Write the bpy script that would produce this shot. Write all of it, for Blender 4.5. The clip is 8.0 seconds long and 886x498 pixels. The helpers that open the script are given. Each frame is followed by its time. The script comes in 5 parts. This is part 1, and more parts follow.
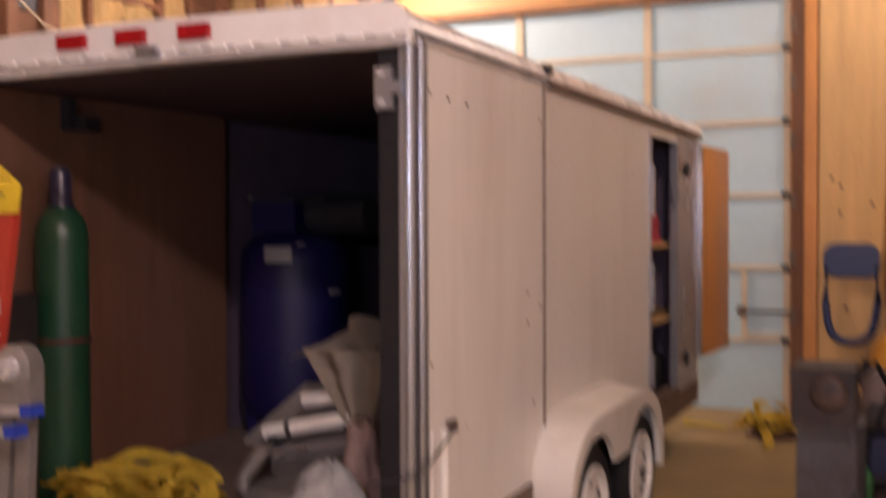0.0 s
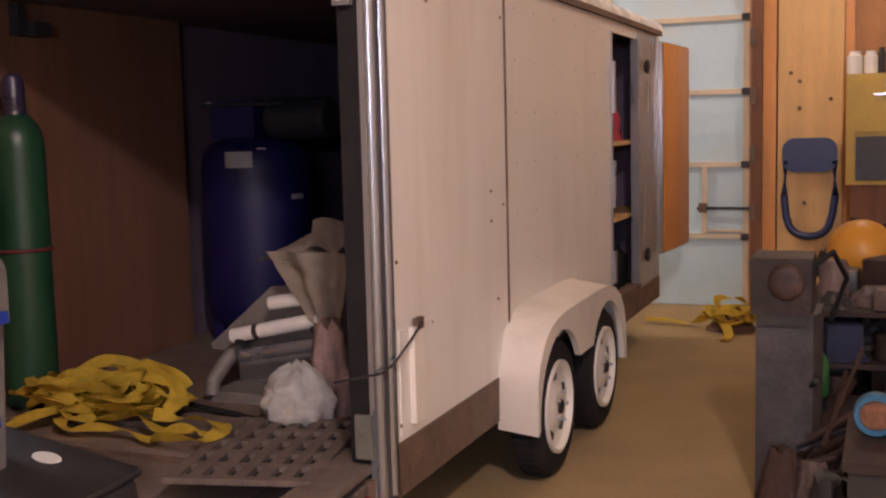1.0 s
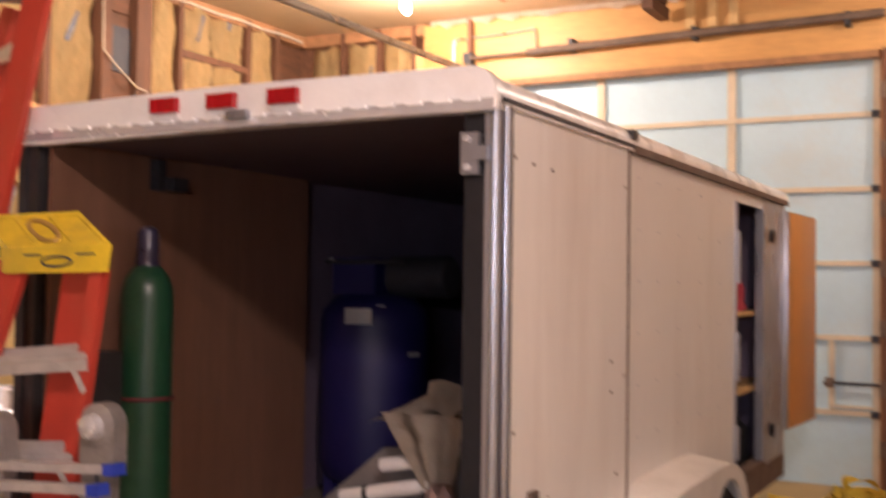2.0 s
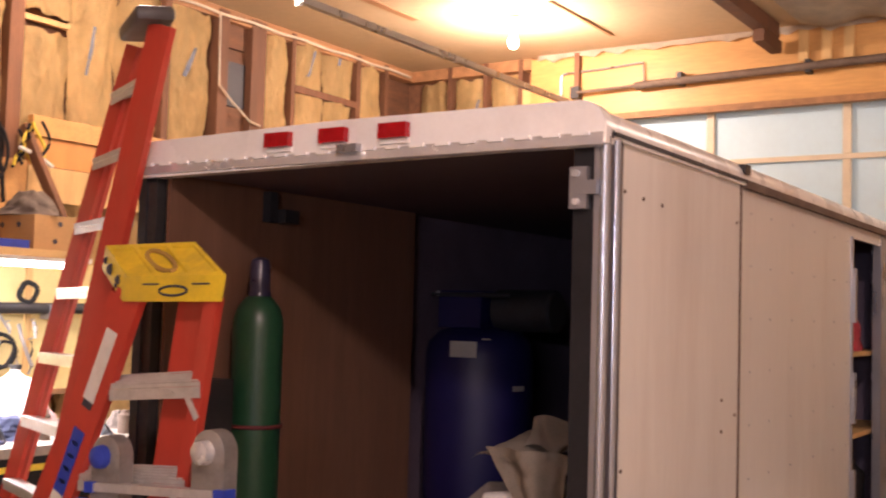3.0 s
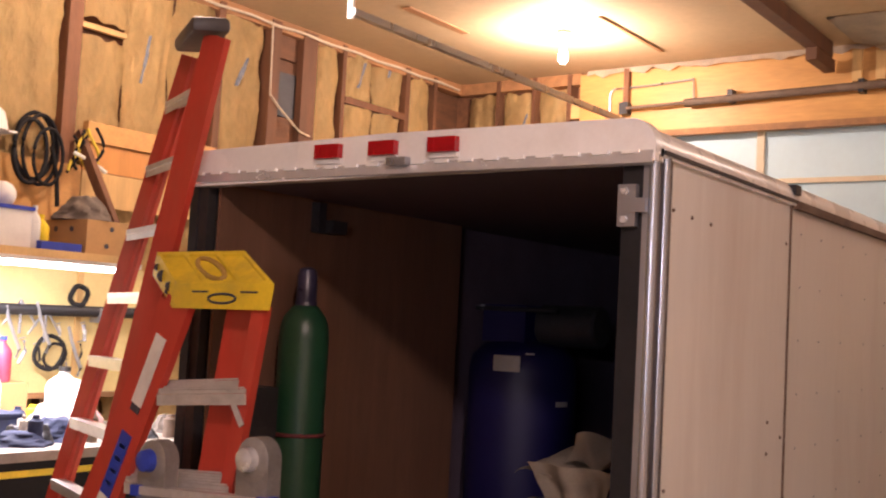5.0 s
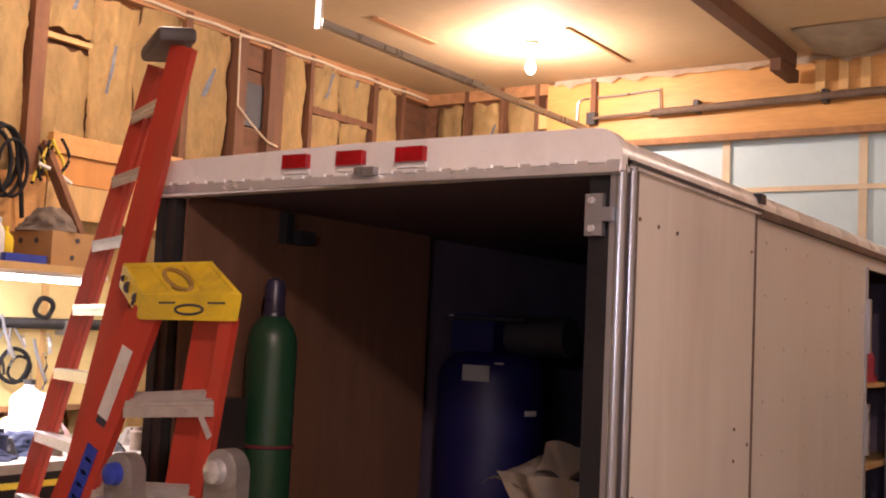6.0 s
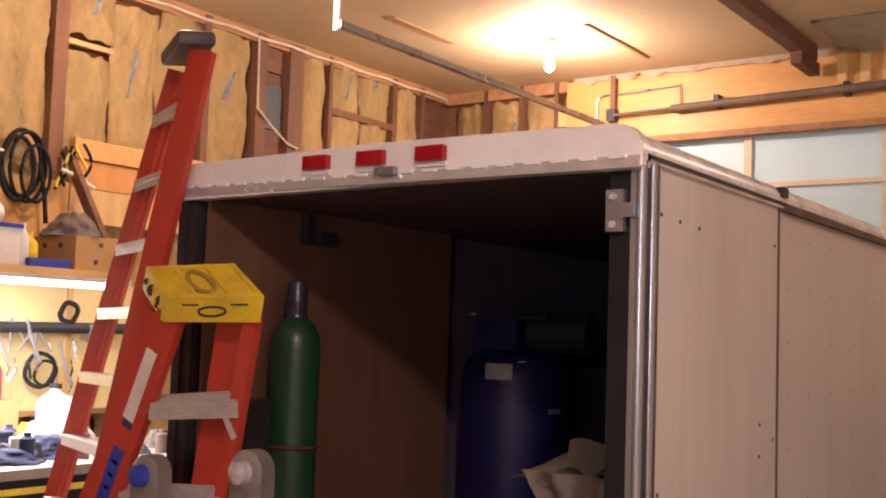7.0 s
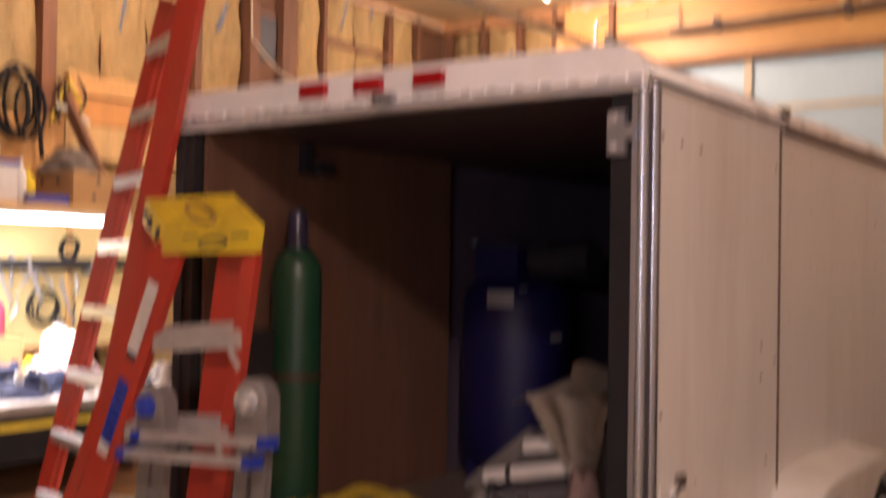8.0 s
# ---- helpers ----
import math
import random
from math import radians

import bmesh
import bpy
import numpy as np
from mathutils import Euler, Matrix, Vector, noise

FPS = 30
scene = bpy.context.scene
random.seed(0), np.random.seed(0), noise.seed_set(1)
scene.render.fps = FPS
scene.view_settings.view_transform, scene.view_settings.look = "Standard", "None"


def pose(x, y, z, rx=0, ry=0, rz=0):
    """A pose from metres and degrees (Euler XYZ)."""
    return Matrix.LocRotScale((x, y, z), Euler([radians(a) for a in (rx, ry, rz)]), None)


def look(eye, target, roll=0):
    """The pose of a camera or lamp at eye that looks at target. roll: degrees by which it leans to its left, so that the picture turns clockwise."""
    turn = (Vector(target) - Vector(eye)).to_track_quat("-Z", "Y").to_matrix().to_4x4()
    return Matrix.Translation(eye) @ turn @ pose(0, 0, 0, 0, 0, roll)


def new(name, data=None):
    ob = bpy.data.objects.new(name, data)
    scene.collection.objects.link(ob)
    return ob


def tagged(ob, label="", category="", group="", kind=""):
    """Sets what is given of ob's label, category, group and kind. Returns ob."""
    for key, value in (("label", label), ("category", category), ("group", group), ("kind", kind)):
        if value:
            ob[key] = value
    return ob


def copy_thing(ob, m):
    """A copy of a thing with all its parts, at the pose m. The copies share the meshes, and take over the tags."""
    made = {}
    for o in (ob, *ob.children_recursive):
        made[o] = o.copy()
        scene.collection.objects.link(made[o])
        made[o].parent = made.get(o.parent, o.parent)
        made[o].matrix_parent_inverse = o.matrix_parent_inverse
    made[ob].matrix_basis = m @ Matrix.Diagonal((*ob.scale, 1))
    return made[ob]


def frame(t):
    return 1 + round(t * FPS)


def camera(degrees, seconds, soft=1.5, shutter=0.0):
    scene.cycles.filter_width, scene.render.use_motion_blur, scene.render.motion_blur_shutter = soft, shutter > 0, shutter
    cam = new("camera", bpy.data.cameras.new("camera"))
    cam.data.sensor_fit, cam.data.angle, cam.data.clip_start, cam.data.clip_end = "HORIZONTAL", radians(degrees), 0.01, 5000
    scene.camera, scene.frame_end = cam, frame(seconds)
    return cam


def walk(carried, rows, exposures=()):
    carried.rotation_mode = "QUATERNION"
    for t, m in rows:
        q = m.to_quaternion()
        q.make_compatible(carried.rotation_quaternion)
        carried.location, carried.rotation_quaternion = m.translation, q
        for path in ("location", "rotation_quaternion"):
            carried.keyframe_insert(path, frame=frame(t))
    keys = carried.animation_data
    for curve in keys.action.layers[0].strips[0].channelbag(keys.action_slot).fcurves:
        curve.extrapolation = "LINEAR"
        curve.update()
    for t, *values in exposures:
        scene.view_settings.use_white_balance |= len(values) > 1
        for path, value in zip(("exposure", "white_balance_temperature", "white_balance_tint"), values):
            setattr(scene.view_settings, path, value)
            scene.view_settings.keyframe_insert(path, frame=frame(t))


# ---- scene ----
cam = camera(44.0, 8.0, soft=2.0, shutter=0.9)
walk(cam, [
    (0.0, pose(1.360, -2.820, 1.425, 88.55, 0.23, 24.10)),
    (0.2, pose(1.372, -2.836, 1.414, 85.90, 1.05, 22.95)),
    (0.5, pose(1.386, -2.852, 1.400, 83.605, 1.90, 21.96)),
    (1.0, pose(1.360, -2.826, 1.396, 83.692, 1.44, 22.06)),
    (1.5, pose(1.337, -2.814, 1.412, 87.567, 0.679, 25.704)),
    (2.0, pose(1.324, -2.804, 1.440, 91.70, -0.77, 28.026)),
    (2.2, pose(1.322, -2.804, 1.441, 92.511, -0.430, 29.587)),
    (3.5, pose(1.313, -2.824, 1.442, 93.236, -2.728, 34.806)),
    (4.0, pose(1.311, -2.829, 1.444, 93.344, -3.089, 35.843)),
    (4.5, pose(1.314, -2.831, 1.447, 93.526, -3.174, 36.200)),
    (6.0, pose(1.321, -2.832, 1.445, 94.456, -2.722, 34.023)),
    (6.5, pose(1.321, -2.830, 1.444, 94.296, -2.039, 34.830)),
    (7.0, pose(1.322, -2.831, 1.441, 94.403, -1.969, 35.211)),
    (7.5, pose(1.321, -2.829, 1.438, 94.319, -1.702, 34.924)),
    (7.8, pose(1.316, -2.826, 1.432, 93.75, -1.45, 35.0)),
    (8.0, pose(1.308, -2.821, 1.425, 90.849, -0.942, 35.202)),
], exposures=[(0.0, 0.0, 5650, 25), (0.5, 0.05, 5650, 25), (1.1, 0.15, 5600, 22), (1.6, 0.32, 5650, 20), (2.2, 0.22, 5800, 24), (3.3, 0.1, 6000, 27), (4.5, -0.12, 6050, 27), (6.0, -0.22, 6000, 27), (7.8, -0.28, 6000, 27), (8.0, -0.28, 6000, 27)])

# ---- light ----
world = bpy.data.worlds.new("night")
world.use_nodes = True
world.node_tree.nodes["Background"].inputs[0].default_value = (0.02, 0.022, 0.03, 1)
world.node_tree.nodes["Background"].inputs[1].default_value = 0.3
scene.world = world


def lamp(name, kind, loc, power, color, size=0.05, target=None, size_y=None):
    d = bpy.data.lights.new(name, kind)
    d.energy, d.color = power, color
    if kind == "AREA":
        d.shape, d.size, d.size_y = "RECTANGLE", size, size_y or size
    else:
        d.shadow_soft_size = size
    ob = new(name, d)
    ob.matrix_basis = look(loc, target) if target else Matrix.Translation(loc)
    return ob


WARM = (1.0, 0.78, 0.56)
BULB = (-2.76, 4.22, 3.44)          # bulb seen under the ceiling
LAMP_B = (1.95, -3.05, 3.42)          # same kind of bulb over the near half of the shop
lamp("bulb_light", "POINT", BULB, 155, WARM, 0.05)
lamp("near_bulb_light", "POINT", LAMP_B, 275, (1.0, 0.80, 0.67), 0.12)
# invented fill lamp to brighten the left wall, no bulb known there
LAMP_FILL = (-3.4, 1.2, 3.42)
lamp("left_fill_light", "POINT", LAMP_FILL, 80, (1.0, 0.79, 0.58), 0.06)
YN_TUBE = -5.93
LAMP_D = (1.25, 4.25, 3.42)
lamp("door_bulb_light", "POINT", LAMP_D, 34, (1.0, 0.82, 0.62), 0.06)
lamp("near_tube_light", "AREA", (2.2, YN_TUBE + 0.06, 1.86), 42, (0.88, 0.93, 1.0), 1.2, (2.2, 0.0, 1.6), 0.05)
lamp("tube_light", "AREA", (-4.15, 0.35, 1.655), 165, (1.0, 0.97, 0.88), 2.2, (-4.15, 0.35, 0), 0.12)

# ---- materials ----
def mat(name, color, rough=0.6, metal=0.0, vary=0.25, scale=6.0, fine=60.0, bump=0.15, dirt=None, dirt_amt=0.0,
        stretch=(1, 1, 1), per_object=0.0, coat=0.0, dist=0.01, spec=0.5):
    """Two scales of variation, an optional dirt colour in blotches, fine relief."""
    m = bpy.data.materials.new(name)
    m.use_nodes = True
    nt = m.node_tree
    b = nt.nodes["Principled BSDF"]
    L = nt.links.new
    tc = nt.nodes.new("ShaderNodeTexCoord")
    mp = nt.nodes.new("ShaderNodeMapping")
    mp.inputs["Scale"].default_value = stretch
    L(tc.outputs["Object"], mp.inputs[0])
    big = nt.nodes.new("ShaderNodeTexNoise")
    big.inputs["Scale"].default_value, big.inputs["Detail"].default_value = scale, 6
    small = nt.nodes.new("ShaderNodeTexNoise")
    small.inputs["Scale"].default_value, small.inputs["Detail"].default_value = fine, 4
    L(mp.outputs[0], big.inputs[0]), L(mp.outputs[0], small.inputs[0])
    add = nt.nodes.new("ShaderNodeMath")
    add.operation = "ADD"
    half = nt.nodes.new("ShaderNodeMath")
    half.operation = "MULTIPLY"
    half.inputs[1].default_value = 0.5
    L(small.outputs[0], half.inputs[0]), L(big.outputs[0], add.inputs[0]), L(half.outputs[0], add.inputs[1])
    ramp = nt.nodes.new("ShaderNodeMapRange")
    ramp.inputs[1].default_value, ramp.inputs[2].default_value = 0.45, 1.05
    ramp.inputs[3].default_value, ramp.inputs[4].default_value = 1 - vary, 1 + vary
    L(add.outputs[0], ramp.inputs[0])
    val = ramp.outputs[0]
    if per_object:
        oi = nt.nodes.new("ShaderNodeObjectInfo")
        pr = nt.nodes.new("ShaderNodeMapRange")
        pr.inputs[3].default_value, pr.inputs[4].default_value = 1 - per_object, 1 + per_object
        mu = nt.nodes.new("ShaderNodeMath")
        mu.operation = "MULTIPLY"
        L(oi.outputs["Random"], pr.inputs[0]), L(pr.outputs[0], mu.inputs[0]), L(val, mu.inputs[1])
        val = mu.outputs[0]
    mul = nt.nodes.new("ShaderNodeVectorMath")
    mul.operation = "SCALE"
    mul.inputs[0].default_value = color
    L(val, mul.inputs["Scale"])
    out = mul.outputs[0]
    if dirt:
        dn = nt.nodes.new("ShaderNodeTexNoise")
        dn.inputs["Scale"].default_value, dn.inputs["Detail"].default_value, dn.inputs["Roughness"].default_value = scale * 0.6, 8, 0.7
        L(mp.outputs[0], dn.inputs[0])
        dr = nt.nodes.new("ShaderNodeMapRange")
        dr.inputs[1].default_value, dr.inputs[2].default_value, dr.inputs[4].default_value = 0.5, 0.72, dirt_amt
        L(dn.outputs[0], dr.inputs[0])
        mx = nt.nodes.new("ShaderNodeMix")
        mx.data_type = "RGBA"
        L(dr.outputs[0], mx.inputs[0]), L(out, mx.inputs[6])
        mx.inputs[7].default_value = (*dirt, 1)
        out = mx.outputs[2]
    L(out, b.inputs["Base Color"])
    rr = nt.nodes.new("ShaderNodeMapRange")
    rr.inputs[3].default_value, rr.inputs[4].default_value = max(rough - 0.12, 0.03), min(rough + 0.12, 1)
    L(big.outputs[0], rr.inputs[0]), L(rr.outputs[0], b.inputs["Roughness"])
    b.inputs["Metallic"].default_value = metal
    b.inputs["Coat Weight"].default_value = coat
    b.inputs["Specular IOR Level"].default_value = spec
    if bump:
        bn = nt.nodes.new("ShaderNodeBump")
        bn.inputs["Strength"].default_value, bn.inputs["Distance"].default_value = bump, dist
        L(add.outputs[0], bn.inputs["Height"]), L(bn.outputs[0], b.inputs["Normal"])
    return m


def glow(name, color, power):
    m = bpy.data.materials.new(name)
    m.use_nodes = True
    b = m.node_tree.nodes["Principled BSDF"]
    b.inputs["Base Color"].default_value = (0.8, 0.8, 0.8, 1)
    b.inputs["Emission Color"].default_value, b.inputs["Emission Strength"].default_value = (*color, 1), power
    return m


def clear(name, color, rough=0.15, ior=1.3):
    m = bpy.data.materials.new(name)
    m.use_nodes = True
    b = m.node_tree.nodes["Principled BSDF"]
    b.inputs["Base Color"].default_value = (*color, 1)
    b.inputs["Transmission Weight"].default_value, b.inputs["Roughness"].default_value, b.inputs["IOR"].default_value = 0.85, rough, ior
    return m


white_skin = mat("white_painted_aluminium", (0.755, 0.735, 0.68), 0.40, vary=0.05, scale=1.7, fine=30, bump=0.04, dirt=(0.50, 0.42, 0.35), dirt_amt=0.5, stretch=(1, 1.3, 0.2))
fender_white = mat("white_fender_paint", (0.80, 0.77, 0.70), 0.35, vary=0.05, scale=4, bump=0.03, dirt=(0.4, 0.35, 0.28), dirt_amt=0.3)
header_white = mat("white_header_paint", (0.84, 0.83, 0.80), 0.28, vary=0.05, scale=3, bump=0.03, dirt=(0.5, 0.44, 0.36), dirt_amt=0.35)
alu = mat("dull_aluminium", (0.40, 0.41, 0.44), 0.30, metal=0.75, vary=0.05, scale=9, bump=0.02, stretch=(1, 1, 0.3), dirt=(0.26, 0.27, 0.29), dirt_amt=0.2)
bright_alu = mat("bright_aluminium", (0.80, 0.81, 0.83), 0.24, metal=0.6, vary=0.08, scale=9, bump=0.04)
bead_alu = mat("anodised_bead", (0.42, 0.45, 0.49), 0.24, metal=0.8, vary=0.1, scale=12, bump=0.03, stretch=(1, 1, 0.2))
# plain dark grey for the trim strip between the corner beads
dark_trim = mat("dull_dark_trim", (0.10, 0.10, 0.12), 0.45, metal=0.5, vary=0.2, scale=9)
dark_steel = mat("dark_steel", (0.045, 0.045, 0.05), 0.5, metal=0.5, vary=0.3, scale=9)
# the trailer's inner gloom is put into this dark purplish colour
shaded_liner = mat("shaded_liner_board", (0.13, 0.095, 0.13), 0.7, vary=0.25, scale=4, bump=0.1)
# colour carries the shade and purple haze under the roof
roof_board = mat("shaded_roof_board", (0.11, 0.085, 0.12), 0.7, vary=0.15, scale=3, bump=0.08, dirt=(0.08, 0.06, 0.08), dirt_amt=0.4)
rust_steel = mat("rusty_steel", (0.16, 0.11, 0.08), 0.75, metal=0.3, vary=0.4, scale=7, bump=0.3, dirt=(0.24, 0.19, 0.15), dirt_amt=0.7)
rubber = mat("tyre_rubber", (0.016, 0.015, 0.016), 0.8, vary=0.3, scale=8, spec=0.25)
black_plastic = mat("black_plastic", (0.03, 0.028, 0.028), 0.42, vary=0.3, scale=6, dirt=(0.12, 0.10, 0.08), dirt_amt=0.4)
# brown plywood, its colour lowered to imitate the dim trailer interior
ply_inside = mat("dimmed_brown_plywood", (0.17, 0.085, 0.050), 0.55, vary=0.22, scale=2.2, fine=26, bump=0.1, stretch=(6, 6, 0.5))
ply_orange = mat("varnished_plywood", (0.60, 0.27, 0.065), 0.42, vary=0.18, scale=2.0, fine=24, bump=0.06, stretch=(5, 5, 0.5))
ply_header = mat("orange_plywood", (0.62, 0.33, 0.10), 0.5, vary=0.22, scale=1.3, fine=14, bump=0.08, stretch=(0.6, 4, 4), dirt=(0.35, 0.16, 0.05), dirt_amt=0.4)
timber = mat("aged_timber", (0.16, 0.070, 0.033), 0.7, vary=0.35, scale=2.5, fine=30, bump=0.2, stretch=(5, 5, 0.6), per_object=0.2)
timber_y = mat("aged_timber_long", (0.36, 0.18, 0.075), 0.7, vary=0.35, scale=2.5, fine=30, bump=0.2, stretch=(5, 0.6, 5), per_object=0.15)
pine = mat("pine_board", (0.62, 0.40, 0.16), 0.6, vary=0.2, scale=2.0, fine=22, bump=0.1, stretch=(5, 5, 0.5))
boards_red = mat("reddish_sheathing", (0.17, 0.075, 0.035), 0.75, vary=0.4, scale=4, fine=30, bump=0.25, stretch=(4, 0.7, 4), per_object=0.35)
kraft = mat("kraft_insulation_paper", (0.70, 0.49, 0.21), 0.7, vary=0.16, scale=5.0, fine=17, bump=1.0, dist=0.035, dirt=(0.46, 0.29, 0.11), dirt_amt=0.55, per_object=0.12, stretch=(1, 1.3, 0.75))
ceiling_tan = mat("tan_ceiling_board", (0.56, 0.42, 0.25), 0.75, vary=0.10, scale=1.2, fine=18, bump=0.08, dirt=(0.44, 0.30, 0.15), dirt_amt=0.5)
door_blue = mat("pale_blue_door_foam", (0.52, 0.70, 0.80), 0.6, vary=0.06, scale=2.0, fine=20, bump=0.08, dirt=(0.55, 0.56, 0.50), dirt_amt=0.5)
door_rib = mat("door_section_wood", (0.62, 0.54, 0.40), 0.6, vary=0.15, scale=4, bump=0.1)
concrete = mat("dusty_concrete", (0.36, 0.265, 0.125), 0.85, vary=0.2, scale=1.4, fine=50, bump=0.2, dirt=(0.24, 0.18, 0.11), dirt_amt=0.6)
# for the unseen walls, pale by choice so that they bounce fill light
wall_bounce = mat("pale_bounce_board", (0.66, 0.58, 0.52), 0.7, vary=0.1, scale=1.6, fine=18, bump=0.1, stretch=(3, 3, 0.5))
wall_wood = mat("wall_plywood", (0.40, 0.20, 0.075), 0.65, vary=0.25, scale=1.6, fine=18, bump=0.1, stretch=(3, 3, 0.5))

# ---- building blocks ----
ROOT = {}


def box(bm, x0, x1, y0, y1, z0, z1, m=None):
    vs = [bm.verts.new((x, y, z)) for x in (x0, x1) for y in (y0, y1) for z in (z0, z1)]
    for f in ((0, 1, 3, 2), (4, 6, 7, 5), (0, 4, 5, 1), (2, 3, 7, 6), (0, 2, 6, 4), (1, 5, 7, 3)):
        bm.faces.new([vs[i] for i in f])
    if m:
        bmesh.ops.transform(bm, matrix=m, verts=vs)
    return vs


def rod(bm, a, b, r0, r1=None, seg=14, cap=True):
    a, b = Vector(a), Vector(b)
    q = (b - a).to_track_quat("Z", "Y").to_matrix().to_4x4()
    g = bmesh.ops.create_cone(bm, cap_ends=cap, segments=seg, radius1=r0, radius2=r0 if r1 is None else r1, depth=(b - a).length,
                              matrix=Matrix.Translation((a + b) / 2) @ q)
    return g["verts"]


def lathe(bm, profile, centre, axis="Z", seg=28, caps=True):
    """Turned shape from (radius, height) pairs about an axis through centre."""
    rings = []
    for r, h in profile:
        ring = []
        for i in range(seg):
            a = 2 * math.pi * i / seg
            p = (r * math.cos(a), r * math.sin(a), h)
            if axis == "X":
                p = (h, r * math.cos(a), r * math.sin(a))
            elif axis == "Y":
                p = (r * math.cos(a), h, -r * math.sin(a))
            ring.append(bm.verts.new(Vector(p) + Vector(centre)))
        rings.append(ring)
    for a, b in zip(rings, rings[1:]):
        for i in range(seg):
            bm.faces.new((a[i], a[(i + 1) % seg], b[(i + 1) % seg], b[i]))
    if caps:
        bm.faces.new(rings[0][::-1])
        bm.faces.new(rings[-1])


def tube(bm, pts, r, seg=8, flat=1.0):
    """A tube along points; flat below 1 squashes it into a strap."""
    pts = [Vector(p) for p in pts]
    rings = []
    for i, p in enumerate(pts):
        d = (pts[min(i + 1, len(pts) - 1)] - pts[max(i - 1, 0)]).normalized()
        side = d.cross(Vector((0, 0, 1)))
        side = side.normalized() if side.length > 1e-3 else Vector((1, 0, 0))
        up = side.cross(d)
        rings.append([bm.verts.new(p + side * r * math.cos(a) + up * r * flat * math.sin(a)) for a in (2 * math.pi * k / seg for k in range(seg))])
    for a, b in zip(rings, rings[1:]):
        for i in range(seg):
            bm.faces.new((a[i], a[(i + 1) % seg], b[(i + 1) % seg], b[i]))
    bm.faces.new(rings[0][::-1])
    bm.faces.new(rings[-1])


def sheet(bm, nu, nv, fn):
    """A grid of points fn(u, v), u and v from 0 to 1."""
    g = [[bm.verts.new(fn(i / nu, j / nv)) for j in range(nv + 1)] for i in range(nu + 1)]
    for i in range(nu):
        for j in range(nv):
            bm.faces.new((g[i][j], g[i + 1][j], g[i + 1][j + 1], g[i][j + 1]))
    return g


def prism(bm, outline, axis, a, b):
    """An outline of pairs swept along an axis from a to b."""
    def at(p, h):
        return {"X": (h, p[0], p[1]), "Y": (p[0], h, p[1]), "Z": (p[0], p[1], h)}[axis]
    lo, hi = [bm.verts.new(at(p, a)) for p in outline], [bm.verts.new(at(p, b)) for p in outline]
    n = len(outline)
    for i in range(n):
        bm.faces.new((lo[i], lo[(i + 1) % n], hi[(i + 1) % n], hi[i]))
    bm.faces.new(lo[::-1]), bm.faces.new(hi)


def part(name, bm, material, parent=None, label="", bevel=0.0, solid=0.0, smooth=40):
    """Links a bmesh, in world coordinates, as one mesh object under a thing or a part."""
    if bevel:
        edges = [e for e in bm.edges if len(e.link_faces) == 2 and e.calc_face_angle(0) > 0.5]
        bmesh.ops.bevel(bm, geom=edges, offset=bevel, segments=2, profile=0.5, affect="EDGES", clamp_overlap=True)
    if solid:
        bmesh.ops.solidify(bm, geom=bm.faces[:], thickness=solid)
    bmesh.ops.recalc_face_normals(bm, faces=bm.faces[:])
    me = bpy.data.meshes.new(name)
    bm.to_mesh(me)
    bm.free()
    for p in me.polygons:
        p.use_smooth = True
    me.set_sharp_from_angle(angle=radians(smooth))
    me.materials.append(material)
    ob = new(name, me)
    if parent:
        ob.parent = parent
        if parent in ROOT:
            ob.matrix_parent_inverse = Matrix.Translation(-ROOT[parent])
    if label:
        ob["label"] = label
    return ob


def thing(name, loc, label, category, group="", kind=""):
    e = new(name)
    e.empty_display_size = 0.1
    e.matrix_basis = Matrix.Translation(loc)
    ROOT[e] = Vector(loc)
    return tagged(e, label, category, group, kind)


def B():
    return bmesh.new()


def bpart(name, dims, material, parent=None, label="", bevel=0.003, m=None):
    bm = B()
    box(bm, *dims, m=m)
    return part(name, bm, material, parent, label, bevel)


def wob(x, y, z, s=1.0):
    return noise.noise(Vector((x * s, y * s, z * s)))


# ---- the shop ----
XL, XR, YB, YN, CZ = -4.59, 4.4, 5.50, -6.0, 3.68
tagged(bpart("floor", (XL - 0.3, XR + 0.3, YN - 0.3, YB + 0.6, -0.15, 0.0), concrete, bevel=0), "dusty tan concrete shop floor", "floor", kind="structure")
tagged(bpart("ceiling", (XL - 0.2, XR + 0.2, YN - 0.2, YB + 0.3, CZ, CZ + 0.12), ceiling_tan, bevel=0), "tan boarded ceiling with open joints", "ceiling", kind="structure")
wall_l = tagged(bpart("wall_left", (XL - 0.22, XL - 0.10, YN, YB + 0.2, 0, CZ), boards_red, bevel=0), "timber framed wall with paper-faced insulation", "wall", kind="structure")
tagged(bpart("wall_right", (XR, XR + 0.15, YN, YB + 0.2, 0, CZ), wall_bounce, bevel=0), "plain unseen board wall, pale to bounce fill light", "wall", kind="structure")
tagged(bpart("wall_near", (XL, XR, YN - 0.15, YN, 0, CZ), wall_bounce, bevel=0), "plain unseen board wall, pale to bounce fill light", "wall", kind="structure")
wall_b = thing("wall_back", (-3.8, YB, 0), "wooden end wall with a wide door opening", "wall", kind="structure")
DL, DR, DT = -2.72, 0.405, 3.125   # door opening
bpart("sheathing", (XL - 0.1, DL, YB + 0.10, YB + 0.20, 0, CZ), boards_red, wall_b, bevel=0)
bpart("sheathing", (DR, XR, YB, YB + 0.15, 0, CZ), wall_wood, wall_b, bevel=0)
bpart("header", (-3.29, XR, YB - 0.04, YB + 0.06, DT, 3.655), ply_header, wall_b, "orange plywood header board", bevel=0.004)
